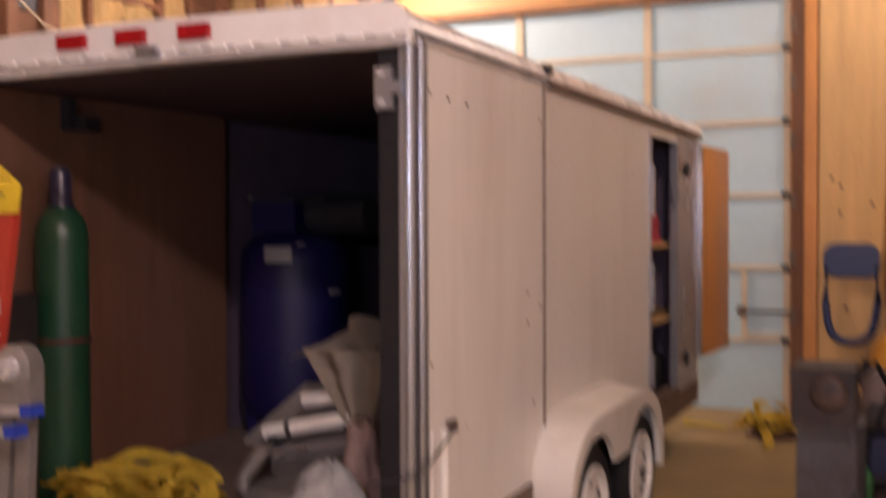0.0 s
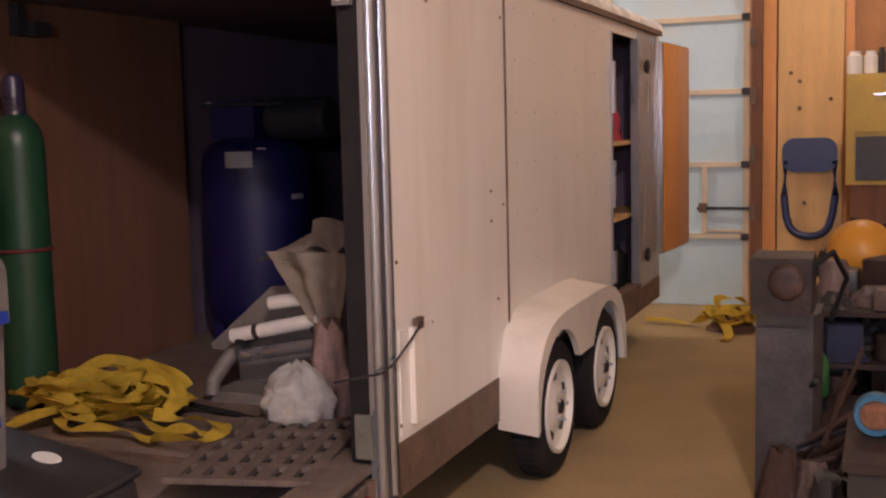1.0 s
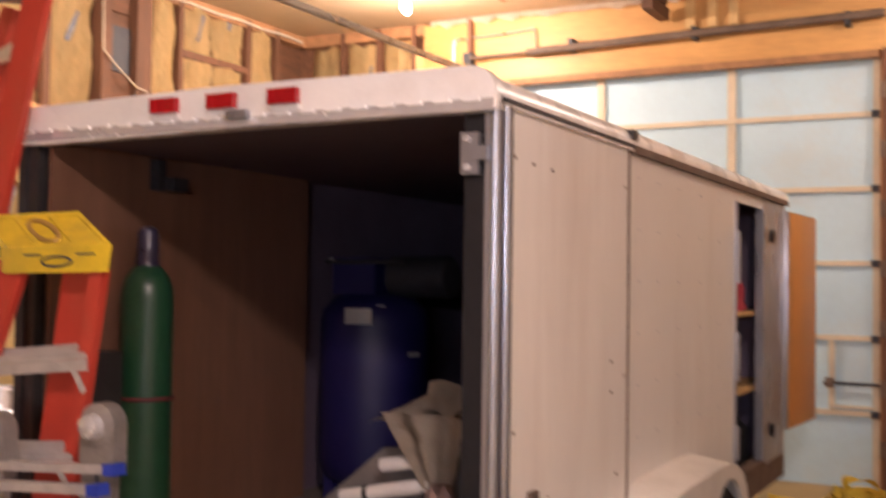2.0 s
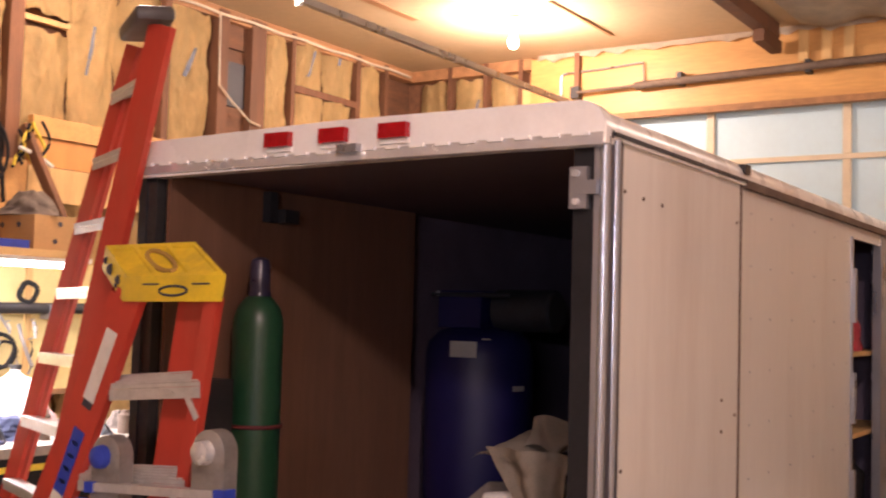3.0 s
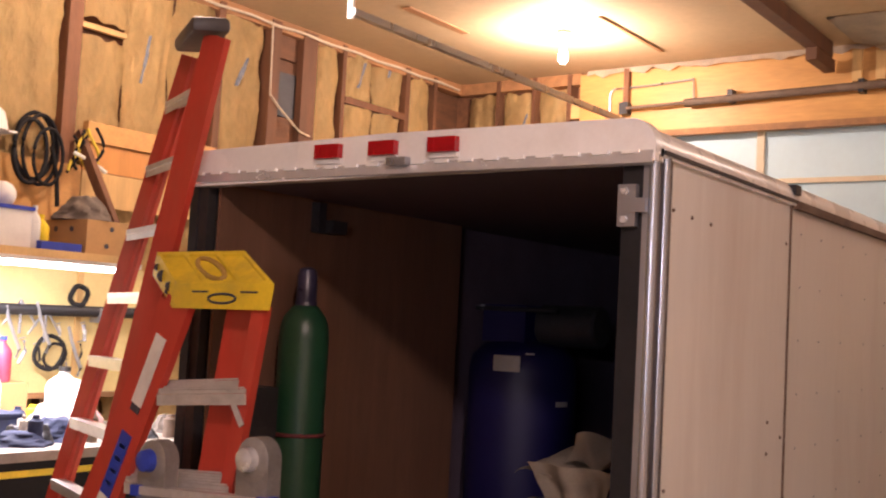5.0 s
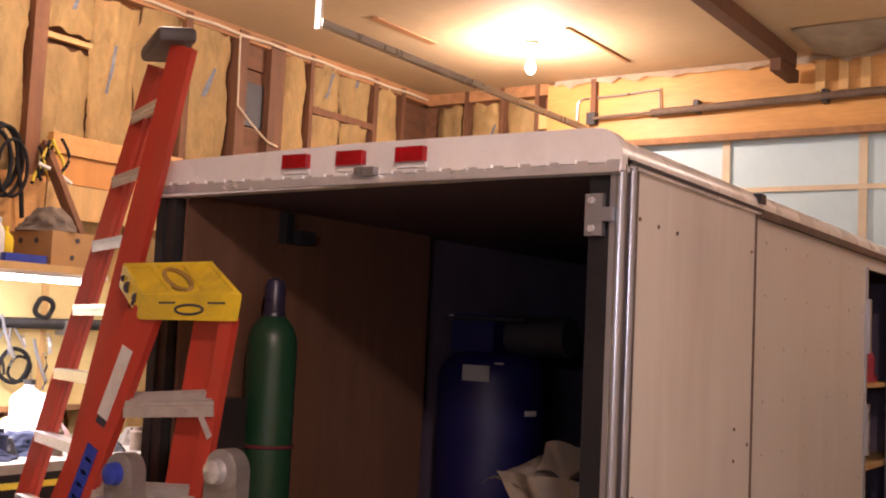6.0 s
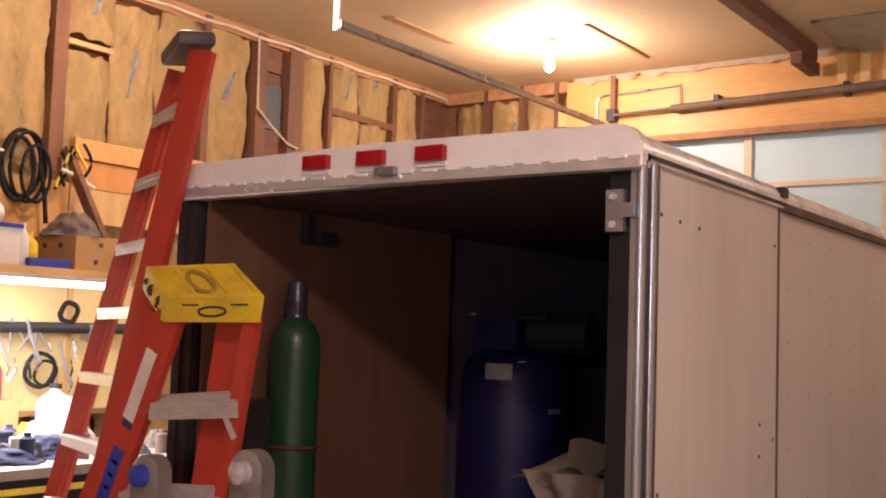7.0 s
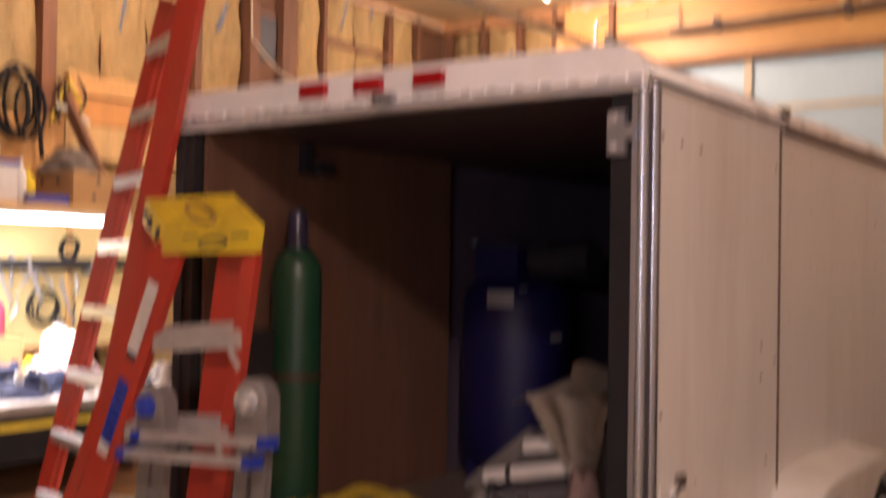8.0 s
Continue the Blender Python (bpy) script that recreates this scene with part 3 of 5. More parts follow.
# header fittings: conduit, box, long torsion pipe, blocks
hd = thing("conduit_run", (-2.8, 5.4, 3.3), "thin metal conduit with a junction box", "conduit")
bm = B()
tube(bm, [(-2.985, 5.435, 3.27), (-2.985, 5.435, 3.42)] + [(-2.935 - 0.05 * math.cos(a), 5.435, 3.44 + 0.06 * math.sin(a)) for a in (math.pi / 2 * i / 5 for i in range(6))] + [(-2.6, 5.435, 3.505), (-2.235, 5.435, 3.525), (-2.225, 5.435, 3.33)], 0.009)
part("conduit", bm, alu, hd)
bpart("junction_box", (-2.87, -2.79, 5.38, 5.457, 3.27, 3.37), dark_steel, hd, "dark junction box", bevel=0.005)
bpart("strut", (-2.845, -2.80, 5.40, 5.457, 3.37, 3.66), timber, hd, bevel=0.003)
tp = thing("torsion_spring_bar", (-1.2, 5.37, 3.33), "long dark steel spring bar over the door", "spring bar")
bm = B()
rod(bm, (-2.80, 5.38, 3.315), (-2.2, 5.38, 3.325), 0.014)
part("shaft", bm, rust_steel, tp)
bm = B()
rod(bm, (-2.28, 5.38, 3.323), (0.45, 5.38, 3.37), 0.032)
part("spring", bm, rust_steel, tp)
for x in (-1.9, -0.9, 0.2):
    bpart("bracket", (x - 0.02, x + 0.02, 5.36, 5.458, 3.30, 3.40), dark_steel, tp)
for x, z in ((-0.95, 3.5), (-0.78, 3.5), (-0.62, 3.5)):
    tagged(bpart("wood_block", (x - 0.035, x + 0.035, 5.43, 5.459, 3.40, 3.65), pine), "pale pine block on the header board", "block", "header blocks")
rag = mat("pale_torn_plastic", (0.7, 0.62, 0.5), 0.5, vary=0.2, scale=8)
bm = B()
sheet(bm, 60, 3, lambda u, v: (-3.2 + 4.6 * u, 5.42 - 0.02 * v + 0.015 * wob(u * 60, v, 1), CZ - 0.005 - 0.05 * v * (1 + wob(u * 40, 0, 4))))
tagged(part("vapour_barrier", bm, rag, solid=0.003), "torn pale plastic strip along the ceiling edge", "plastic sheet", kind="structure")
# ceiling: joints, beam, peeled corner
for a, b in (((-3.44, 3.2), (-3.51, 3.95)), ((-2.33, 4.0), (-2.36, 5.05))):
    bm = B()
    box(bm, min(a[0], b[0]) - 0.0, max(a[0], b[0]), a[1], b[1], CZ - 0.012, CZ - 0.002)
    tagged(part("ceiling_joint", bm, timber_y), "dark open joint between ceiling boards", "joint", kind="structure")
bm = B()
box(bm, -1.19, -1.09, 3.2, 5.30, 3.56, 3.675)
box(bm, -1.18, -1.10, 4.95, 5.40, 3.47, 3.56)
tagged(part("ceiling_beam", bm, timber, bevel=0.005), "dark timber brace below the ceiling", "beam", kind="structure")
bm = B()
sheet(bm, 16, 10, lambda u, v: (-0.95 + 1.3 * u, 5.35 - 0.7 * v, CZ - 0.01 - 0.10 * (1 - v) * abs(math.sin(u * 9)) * (0.5 + 0.5 * wob(u * 6, v * 3, 2))))
tagged(part("loose_plastic", bm, rag, solid=0.003), "loose pale plastic hanging from the ceiling corner", "plastic sheet")
# bulb in its holder
bl = thing("ceiling_lamp", (BULB[0], BULB[1], CZ), "lit bare bulb in a ceiling holder", "lamp")
bm = B()
lathe(bm, [(0.055, CZ - 0.002), (0.055, CZ - 0.03), (0.03, CZ - 0.05), (0.024, CZ - 0.12)], (BULB[0], BULB[1], 0), seg=20)
part("holder", bm, fender_white, bl)
bm = B()
lathe(bm, [(0.014, CZ - 0.115), (0.02, CZ - 0.14), (0.038, CZ - 0.19), (0.036, CZ - 0.225), (0.016, CZ - 0.25)], (BULB[0], BULB[1], 0), seg=20)
ob = part("bulb", bm, glow("bulb_glow", (1.0, 0.80, 0.5), 60), bl, "glowing bulb")
ob.visible_shadow = False
copy_thing(bl, Matrix.Translation((LAMP_B[0], LAMP_B[1], CZ)))
# this bulb is added only to go with the left wall's fill light
copy_thing(bl, Matrix.Translation((LAMP_FILL[0], LAMP_FILL[1], CZ)))
copy_thing(bl, Matrix.Translation((LAMP_D[0], LAMP_D[1], CZ)))
# door track hung from the ceiling
tk = thing("door_track", (-2.70, 3.3, 3.2), "hanging galvanised garage door track", "door track")
bm = B()
prism(bm, [(-2.735, 3.145), (-2.735, 3.185), (-2.728, 3.185), (-2.728, 3.152), (-2.702, 3.152), (-2.702, 3.185), (-2.695, 3.185), (-2.695, 3.145)], "Y", 1.76, 5.2)
part("track", bm, alu, tk)
bpart("end_hanger", (-2.75, -2.71, 1.755, 1.775, 3.13, CZ - 0.002), header_white, tk, "pale hanger strap", bevel=0.002)

# ---- ladders ----
red_fib = mat("orange_red_fibreglass", (0.50, 0.050, 0.026), 0.45, vary=0.12, scale=4, fine=40, bump=0.05, dirt=(0.42, 0.12, 0.07), dirt_amt=0.5, stretch=(1, 1, 0.4))
yellow_pl = mat("yellow_plastic", (0.80, 0.58, 0.02), 0.65, vary=0.12, scale=9, bump=0.08, spec=0.25, dirt=(0.35, 0.24, 0.06), dirt_amt=0.45)
tread_alu = mat("ladder_tread_aluminium", (0.66, 0.63, 0.60), 0.34, metal=0.45, vary=0.15, scale=20, bump=0.1)
blue_pl = mat("blue_plastic", (0.03, 0.06, 0.42), 0.4, vary=0.15, scale=12)
grey_cap = mat("grey_cap_plastic", (0.07, 0.062, 0.06), 0.5, vary=0.2, scale=12)
sticker = mat("white_sticker", (0.72, 0.70, 0.64), 0.5, vary=0.08, scale=12, dirt=(0.4, 0.32, 0.25), dirt_amt=0.4)
mark = mat("dark_print", (0.05, 0.05, 0.07), 0.5)


def rail(name, a, b, wide, deep, material, parent, side=Vector((1, 0, 0)), label="", web=0.006):
    """A channel rail from a to b: a web with two flanges."""
    a, b = Vector(a), Vector(b)
    d = (b - a).normalized()
    s = (side - d * side.dot(d)).normalized()
    n = d.cross(s)
    out = [(-wide / 2, 0), (wide / 2, 0), (wide / 2, deep), (wide / 2 - web, deep), (wide / 2 - web, web), (-wide / 2 + web, web), (-wide / 2 + web, deep), (-wide / 2, deep)]
    bm = B()
    lo, hi = [bm.verts.new(a + s * u + n * v) for u, v in out], [bm.verts.new(b + s * u + n * v) for u, v in out]
    k = len(out)
    for i in range(k):
        bm.faces.new((lo[i], lo[(i + 1) % k], hi[(i + 1) % k], hi[i]))
    bm.faces.new(lo[::-1]), bm.faces.new(hi)
    return part(name, bm, material, parent, label)


def beam(name, a, b, w, h, material, parent, label="", bevel=0.003, side=None):
    a, b = Vector(a), Vector(b)
    d = (b - a).normalized()
    s = d.cross(Vector((0, 0, 1))).normalized() if side is None else side
    n = s.cross(d)
    bm = B()
    q = [bm.verts.new(p + s * i * w / 2 + n * j * h / 2) for p in (a, b) for i in (-1, 1) for j in (-1, 1)]
    for f in ((0, 1, 3, 2), (4, 6, 7, 5), (0, 4, 5, 1), (2, 3, 7, 6), (0, 2, 6, 4), (1, 5, 7, 3)):
        bm.faces.new([q[i] for i in f])
    return part(name, bm, material, parent, label, bevel)


# tall one: steps between a near and a far front rail, rear legs folded against them
tl = thing("tall_stepladder", (-2.3, -0.1, 0), "tall orange-red fibreglass stepladder leaning folded by the trailer", "ladder")
NT, NB = Vector((-1.801, -0.076, 2.476)), Vector((-2.215, -0.28, 0.0))
FT, FB = NT + Vector((-0.31, 0.16, -0.01)), NB + Vector((-0.64, 0.25, 0.0))
rail("front_rail", NB, NT, 0.075, 0.028, red_fib, tl)
rail("front_rail", FB, FT, 0.075, 0.028, red_fib, tl)
rail("rear_rail", NB + Vector((0.075, -0.01, 0)), NT + Vector((0.065, -0.01, -0.02)), 0.06, 0.028, red_fib, tl)
rail("rear_rail", FB + Vector((0.075, 0.0, 0)), FT + Vector((0.065, 0.0, -0.02)), 0.022, 0.02, red_fib, tl)
for k in range(9):
    f = (2.27 - 0.26 * k) / NT.z
    a, b = NB.lerp(NT, f), FB.lerp(FT, f)
    s = beam("step", a.lerp(b, 0.07) + Vector((0, 0.02, 0)), a.lerp(b, 0.97), 0.06, 0.020, tread_alu, tl, "ribbed aluminium step")
    beam("step_lip", a.lerp(b, 0.07) + Vector((-0.028, 0.01, -0.022)), a.lerp(b, 0.97) + Vector((-0.028, -0.01, -0.022)), 0.004, 0.024, tread_alu, s, bevel=0.001)
    beam("brace", a + Vector((0, 0.03, -0.03)), a.lerp(b, 0.3) + Vector((0, 0, -0.012)), 0.012, 0.006, tread_alu, s, bevel=0.001)
mid = (NT + FT) / 2
bm = B()
box(bm, -0.06, 0.085, -0.22, 0.17, -0.03, 0.028, m=Matrix.Translation(mid + Vector((0.0, -0.01, 0.035))) @ Matrix.Rotation(radians(59), 4, "Z") @ Matrix.Rotation(radians(-6), 4, "Y"))
part("top_cap", bm, grey_cap, tl, "grey moulded top cap", bevel=0.018)

# short one with the yellow top
sl = thing("short_stepladder", (-1.8, -0.3, 0), "orange-red fibreglass stepladder with a yellow tray top", "ladder")
LB, LT = Vector((-2.198, -0.36, 0.0)), Vector((-1.549, -0.36, 1.47))
RB, RT = Vector((-1.404, -0.36, 0.0)), Vector((-1.168, -0.36, 1.47))
rl = rail("front_rail", LB, LT, 0.120, 0.03, red_fib, sl, label="wide rail with stickers")
rail("front_rail", RB, RT, 0.056, 0.03, red_fib, sl)
rail("rear_rail", Vector((-2.356, -0.345, 0.0)), Vector((-1.630, -0.345, 1.47)), 0.058, 0.03, red_fib, sl)
rail("rear_rail", RB + Vector((-0.145, 0.075, 0)), RT + Vector((-0.145, 0.075, 0)), 0.150, 0.028, red_fib, sl)


def on_rail(f0, f1, u0, u1, material, name, label=""):
    a, d = LB, (LT - LB).normalized()
    s = (Vector((1, 0, 0)) - d * d.x).normalized()
    n = d.cross(s)
    bm = B()
    L = (LT - LB).length
    q = [bm.verts.new(a + d * L * f + s * u - n * o) for f in (f0, f1) for u in (u0, u1) for o in (0.0015, 0.004)]
    for f in ((0, 1, 3, 2), (4, 6, 7, 5), (0, 4, 5, 1), (2, 3, 7, 6), (0, 2, 6, 4), (1, 5, 7, 3)):
        bm.faces.new([q[i] for i in f])
    return part(name, bm, material, rl, label)


on_rail(0.752, 0.914, -0.042, 0.014, sticker, "sticker", "long off-white sticker with rubbed print")
on_rail(0.735, 0.752, -0.036, 0.012, mark, "sticker_foot")
on_rail(0.535, 0.685, -0.035, 0.022, blue_pl, "sticker", "blue label with pale foot")
on_rail(0.507, 0.535, -0.035, 0.022, sticker, "sticker")
for k in range(4):
    on_rail(0.56 + 0.03 * k, 0.567 + 0.03 * k, -0.020, 0.010, sticker, "print_bar")
for k in range(4):
    # front edge between the rails, tilted tread, ribs along it, folded front lip
    dz, dl, dr = -0.31 * k, -0.137 * k, -0.050 * k
    p0, p1 = Vector((-1.611 + dl, -0.365, 1.167 + dz)), Vector((-1.195 + dr, -0.365, 1.204 + dz))
    q0, q1 = p0 + Vector((-0.069, 0.09, 0.026)), p1 + Vector((-0.128, 0.09, 0.022))
    bm = B()
    lo = [bm.verts.new(p - Vector((0, 0, 0.012))) for p in (p0, p1, q1, q0)]
    hi = [bm.verts.new(p) for p in (p0, p1, q1, q0)]
    for i in range(4):
        bm.faces.new((lo[i], lo[(i + 1) % 4], hi[(i + 1) % 4], hi[i]))
    bm.faces.new(lo[::-1]), bm.faces.new(hi)
    st = part("step", bm, tread_alu, sl, "ribbed aluminium step", bevel=0.002)
    for g in (0.08, 0.3, 0.5, 0.7, 0.92):
        beam("rib", p0.lerp(q0, g) + Vector((0.004, 0, 0.003)), p1.lerp(q1, g) + Vector((-0.004, 0, 0.003)), 0.008, 0.006, tread_alu, st, bevel=0.001)
    beam("front_lip", p0 + Vector((0, -0.001, -0.031)), p1 + Vector((0, -0.001, -0.031)), 0.006, 0.036, tread_alu, st, bevel=0.001)
    bm = B()
    c = p0.lerp(p1, 0.52) + Vector((0, -0.005, -0.03))
    tube(bm, [c + Vector((0.085 * math.cos(t), 0, 0.085 * math.cos(t) * 0.09 + 0.010 * math.sin(t))) for t in (2 * math.pi * i / 20 for i in range(21))], 0.0022, 6)
    part("embossed_oval", bm, tread_alu, st)
    beam("gusset", p1 + Vector((-0.055, 0.0, -0.05)), p1 + Vector((-0.01, 0.0, -0.115)), 0.004, 0.022, tread_alu, st, bevel=0.001)
# tray top
o, u, v, w = Vector((-1.558, -0.375, 1.447)), Vector((0.452, 0.0, 0.008)), Vector((-0.305, 0.16, 0.116)), Vector((0.020, -0.006, 0.080))


def cap_block(bm, a0, a1, b0, b1, c0, c1):
    q = [bm.verts.new(o + u * a + v * b + w * c) for a in (a0, a1) for b in (b0, b1) for c in (c0, c1)]
    for f in ((0, 1, 3, 2), (4, 6, 7, 5), (0, 4, 5, 1), (2, 3, 7, 6), (0, 2, 6, 4), (1, 5, 7, 3)):
        bm.faces.new([q[i] for i in f])


bm = B()
cap_block(bm, 0, 1, 0, 1, 0, 0.90)
cp = part("tray_top", bm, yellow_pl, sl, "scuffed yellow moulded tray top", bevel=0.012)
for a0, a1, b0, b1 in ((0, 1, 0, 0.09), (0, 1, 0.91, 1), (0, 0.05, 0.09, 0.91), (0.95, 1, 0.09, 0.91), (0.30, 0.36, 0.09, 0.91), (0.66, 0.72, 0.09, 0.91)):
    bm = B()
    cap_block(bm, a0 + 0.004, a1 - 0.004, b0, b1, 0.895, 1.03)
    part("tray_rim", bm, yellow_pl, cp, bevel=0.004)
bm = B()
tube(bm, [o + u * (0.5 + 0.12 * math.cos(t)) + v * (0.5 + 0.32 * math.sin(t)) + w * 0.95 for t in (2 * math.pi * i / 24 for i in range(25))], 0.009)
part("holder_ring", bm, mat("brown_scuffed_plastic", (0.42, 0.25, 0.05), 0.5), cp)
bm = B()
tube(bm, [o + u * (0.5 + 0.14 * math.cos(t)) + v * -0.012 + w * (0.45 + 0.19 * math.sin(t)) for t in (2 * math.pi * i / 24 for i in range(25))], 0.004)
part("oval_badge", bm, mark, cp, "dark oval badge outline")
for a in (0.18, 0.68):
    bm = B()
    cap_block(bm, a, a + 0.17, -0.012, 0.0, 0.68, 0.74)
    part("slot", bm, mark, cp)
for b, c, r in ((0.25, 0.55, 0.10), (0.6, 0.5, 0.13), (0.85, 0.55, 0.08), (0.3, 0.25, 0.06)):
    bm = B()
    q = o + v * b + w * c
    lathe(bm, [(r * 0.16, -0.004), (r * 0.16, 0.004)], tuple(q), "X", 14)
    part("tool_hole", bm, mark, cp)

# aluminium multi-position ladder with rounded hinges, folded
ml = thing("folding_ladder", (-1.4, -0.45, 0), "grey aluminium folding ladder with round hinges and blue knobs", "ladder")
worn_alu = mat("worn_grey_aluminium", (0.34, 0.32, 0.30), 0.5, metal=0.55, vary=0.2, scale=14, bump=0.1, dirt=(0.3, 0.26, 0.22), dirt_amt=0.5)
for hx, hz, knob in ((-1.495, 0.955, True), (-1.045, 1.01, False)):
    for dx in (-0.035, 0.035):
        beam("stile", (hx + dx * 0.9 - 0.015, -0.42, hz), (hx + dx * 1.5 - 0.10, -0.42, 0.0), 0.055, 0.03, worn_alu, ml, bevel=0.008, side=Vector((1, 0, 0)))
    bm = B()
    lathe(bm, [(0.052, -0.035), (0.066, -0.028), (0.066, 0.028), (0.052, 0.035)], (hx, -0.44, hz), "Y", 28)
    hp = part("hinge", bm, worn_alu, ml, "rounded hinge plate")
    bm = B()
    box(bm, hx - 0.066, hx + 0.066, -0.468, -0.412, hz - 0.14, hz, m=None)
    part("hinge_cheek", bm, worn_alu, hp, bevel=0.01)
    bm = B()
    lathe(bm, [(0.012, -0.075), (0.034, -0.066), (0.038, -0.04), (0.03, -0.034)], (hx - 0.006, -0.435, hz), "Y", 20)
    part("lock_knob", bm, blue_pl if knob else bright_alu, hp, "blue lock knob" if knob else "bright hinge boss")
for z, d in ((0.865, 0.0), (0.815, -0.055), (0.56, -0.02), (0.28, -0.04)):
    a, b = Vector((-1.53 + (z - 0.98) * 0.12, -0.46 + d, z - 0.01)), Vector((-0.98 + (z - 0.98) * 0.12, -0.46 + d, z + 0.025))
    rg = beam("rung", a, b, 0.042, 0.026, tread_alu, ml, "flat aluminium rung")
    d2 = (b - a).normalized()
    beam("end_cap", b - d2 * 0.01, b + d2 * 0.035, 0.048, 0.034, blue_pl, rg, "blue rung end", bevel=0.008)
    beam("end_cap", a - d2 * 0.03, a + d2 * 0.01, 0.048, 0.034, blue_pl, rg, "blue rung end", bevel=0.008)

# ---- inside the trailer ----
green = mat("green_cylinder_paint", (0.013, 0.062, 0.028), 0.38, vary=0.15, scale=6, bump=0.05, dirt=(0.035, 0.07, 0.04), dirt_amt=0.5)
gc = thing("gas_cylinder", (-1.635, 0.36, TF), "tall green gas cylinder with a dark cap", "gas cylinder")
bm = B()
lathe(bm, [(0.085, TF), (0.098, TF + 0.015), (0.098, 1.36), (0.095, 1.40), (0.082, 1.44), (0.055, 1.475), (0.042, 1.485)], (-1.635, 0.36, 0), seg=32)
part("body", bm, green, gc)
bm = B()
lathe(bm, [(0.044, 1.478), (0.044, 1.50), (0.040, 1.505), (0.040, 1.60), (0.033, 1.625), (0.015, 1.635)], (-1.635, 0.36, 0), seg=22)
part("valve_cap", bm, mat("dark_cap_enamel", (0.03, 0.025, 0.05), 0.3, vary=0.3, scale=20), gc, "dark domed valve cap")
bm = B()
tube(bm, [(-1.635 + 0.101 * math.cos(t), 0.36 + 0.101 * math.sin(t), 0.985) for t in (2 * math.pi * i / 28 for i in range(29))], 0.008)
part("strap", bm, mat("dark_red_strap", (0.12, 0.02, 0.02), 0.7), gc, "dark red retaining strap")
eq = thing("black_case", (-1.68, 0.12, 0.95), "black plastic case hung on the trailer wall", "case")
bpart("shell", (-1.783, -1.60, 0.05, 0.20, 0.97, 1.17), black_plastic, eq, bevel=0.015)
bm = B()
lathe(bm, [(0.008, -0.012), (0.013, 0.0)], (-1.63, 0.05, 1.10), "Y", 12)
part("stud", bm, bright_alu, eq)
br = thing("wall_bracket", (-1.75, 0.58, 1.82), "dark angled bracket on the plywood lining", "bracket")
bpart("arm", (-1.784, -1.74, 0.52, 0.565, 1.79, 1.915), dark_steel, br, bevel=0.004)
bpart("foot", (-1.784, -1.70, 0.565, 0.655, 1.79, 1.845), dark_steel, br, bevel=0.006)

tank_blue = mat("dark_blue_tank_paint", (0.007, 0.005, 0.065), 0.5, vary=0.15, scale=5, bump=0.05)
ct = thing("air_compressor", (-1.49, 1.78, TF), "upright dark blue air compressor tank with a motor on top", "compressor")
bm = B()
lathe(bm, [(0.20, TF + 0.08), (0.25, TF + 0.13), (0.262, TF + 0.2), (0.262, 1.24), (0.25, 1.30), (0.20, 1.355), (0.10, 1.38)], (-1.49, 1.78, 0), seg=40)
tk2 = part("tank", bm, tank_blue, ct)
for a in (45, 135, 225, 315):
    q = Vector((-1.49 + 0.2 * math.cos(radians(a)), 1.78 + 0.2 * math.sin(radians(a)), 0))
    bpart("foot", (q.x - 0.03, q.x + 0.03, q.y - 0.03, q.y + 0.03, TF, TF + 0.16), tank_blue, ct)
bpart("motor", (-1.66, -1.42, 1.66, 1.92, 1.37, 1.55), tank_blue, ct, bevel=0.03)
bm = B()
lathe(bm, [(0.09, -0.16), (0.1, -0.15), (0.1, 0.15), (0.09, 0.16)], (-1.24, 1.80, 1.46), "X", 24)
part("pump", bm, dark_steel, ct, bevel=0.0)
bm = B()
rod(bm, (-1.70, 1.66, 1.53), (-1.25, 1.66, 1.53), 0.012)
part("pipe", bm, dark_steel, ct)
bm = B()
lathe(bm, [(0.014, 0), (0.014, 0.03)], (-1.66, 1.65, 1.535), "Y", 12)
part("gauge", bm, bright_alu, ct)


def tank_mark(a0, a1, z0, z1, material, label=""):
    bm = B()
    sheet(bm, 8, 2, lambda s, t: (-1.49 + 0.2645 * math.cos(radians(a0 + (a1 - a0) * s)), 1.78 + 0.2645 * math.sin(radians(a0 + (a1 - a0) * s)), z0 + (z1 - z0) * t))
    part("sticker", bm, material, tk2, label, solid=0.002)


tank_mark(-91, -62, 1.235, 1.31, sticker, "off-white rating sticker")
# these two small pale strips are painted highlights on the blue tank
tank_mark(-57, -48, 1.318, 1.326, sticker)
tank_mark(-22, -4, 1.08, 1.105, sticker)
rag_beige = mat("beige_canvas", (0.46, 0.39, 0.30), 0.9, vary=0.15, scale=10, fine=120, bump=0.3)
grey_dust = mat("dusty_grey_metal", (0.22, 0.20, 0.18), 0.6, metal=0.3, vary=0.25, scale=8, bump=0.15)

# machine on the deck: tilted grey frame with bright tubes across
polished = mat("polished_tube", (0.93, 0.90, 0.84), 0.20, metal=0.15, vary=0.08, scale=20, bump=0.02)
mc = thing("tube_frame_machine", (-0.8, 0.8, TF), "tilted grey metal frame with bright aluminium tubes", "machine")
bm = B()
prism(bm, [(-1.13, 0.565), (-0.84, 0.805), (-0.52, 0.83), (-0.50, 0.45), (-0.86, 0.45), (-0.93, 0.40), (-1.0, 0.40), (-1.0, 0.54), (-1.12, 0.545)], "Y", 0.80, 0.83)
part("end_plate", bm, grey_dust, mc, "dusty grey end plate", bevel=0.006)
bpart("base", (-1.0, -0.45, 0.60, 1.15, TF, 0.43), grey_dust, mc, bevel=0.01)
bm = B()
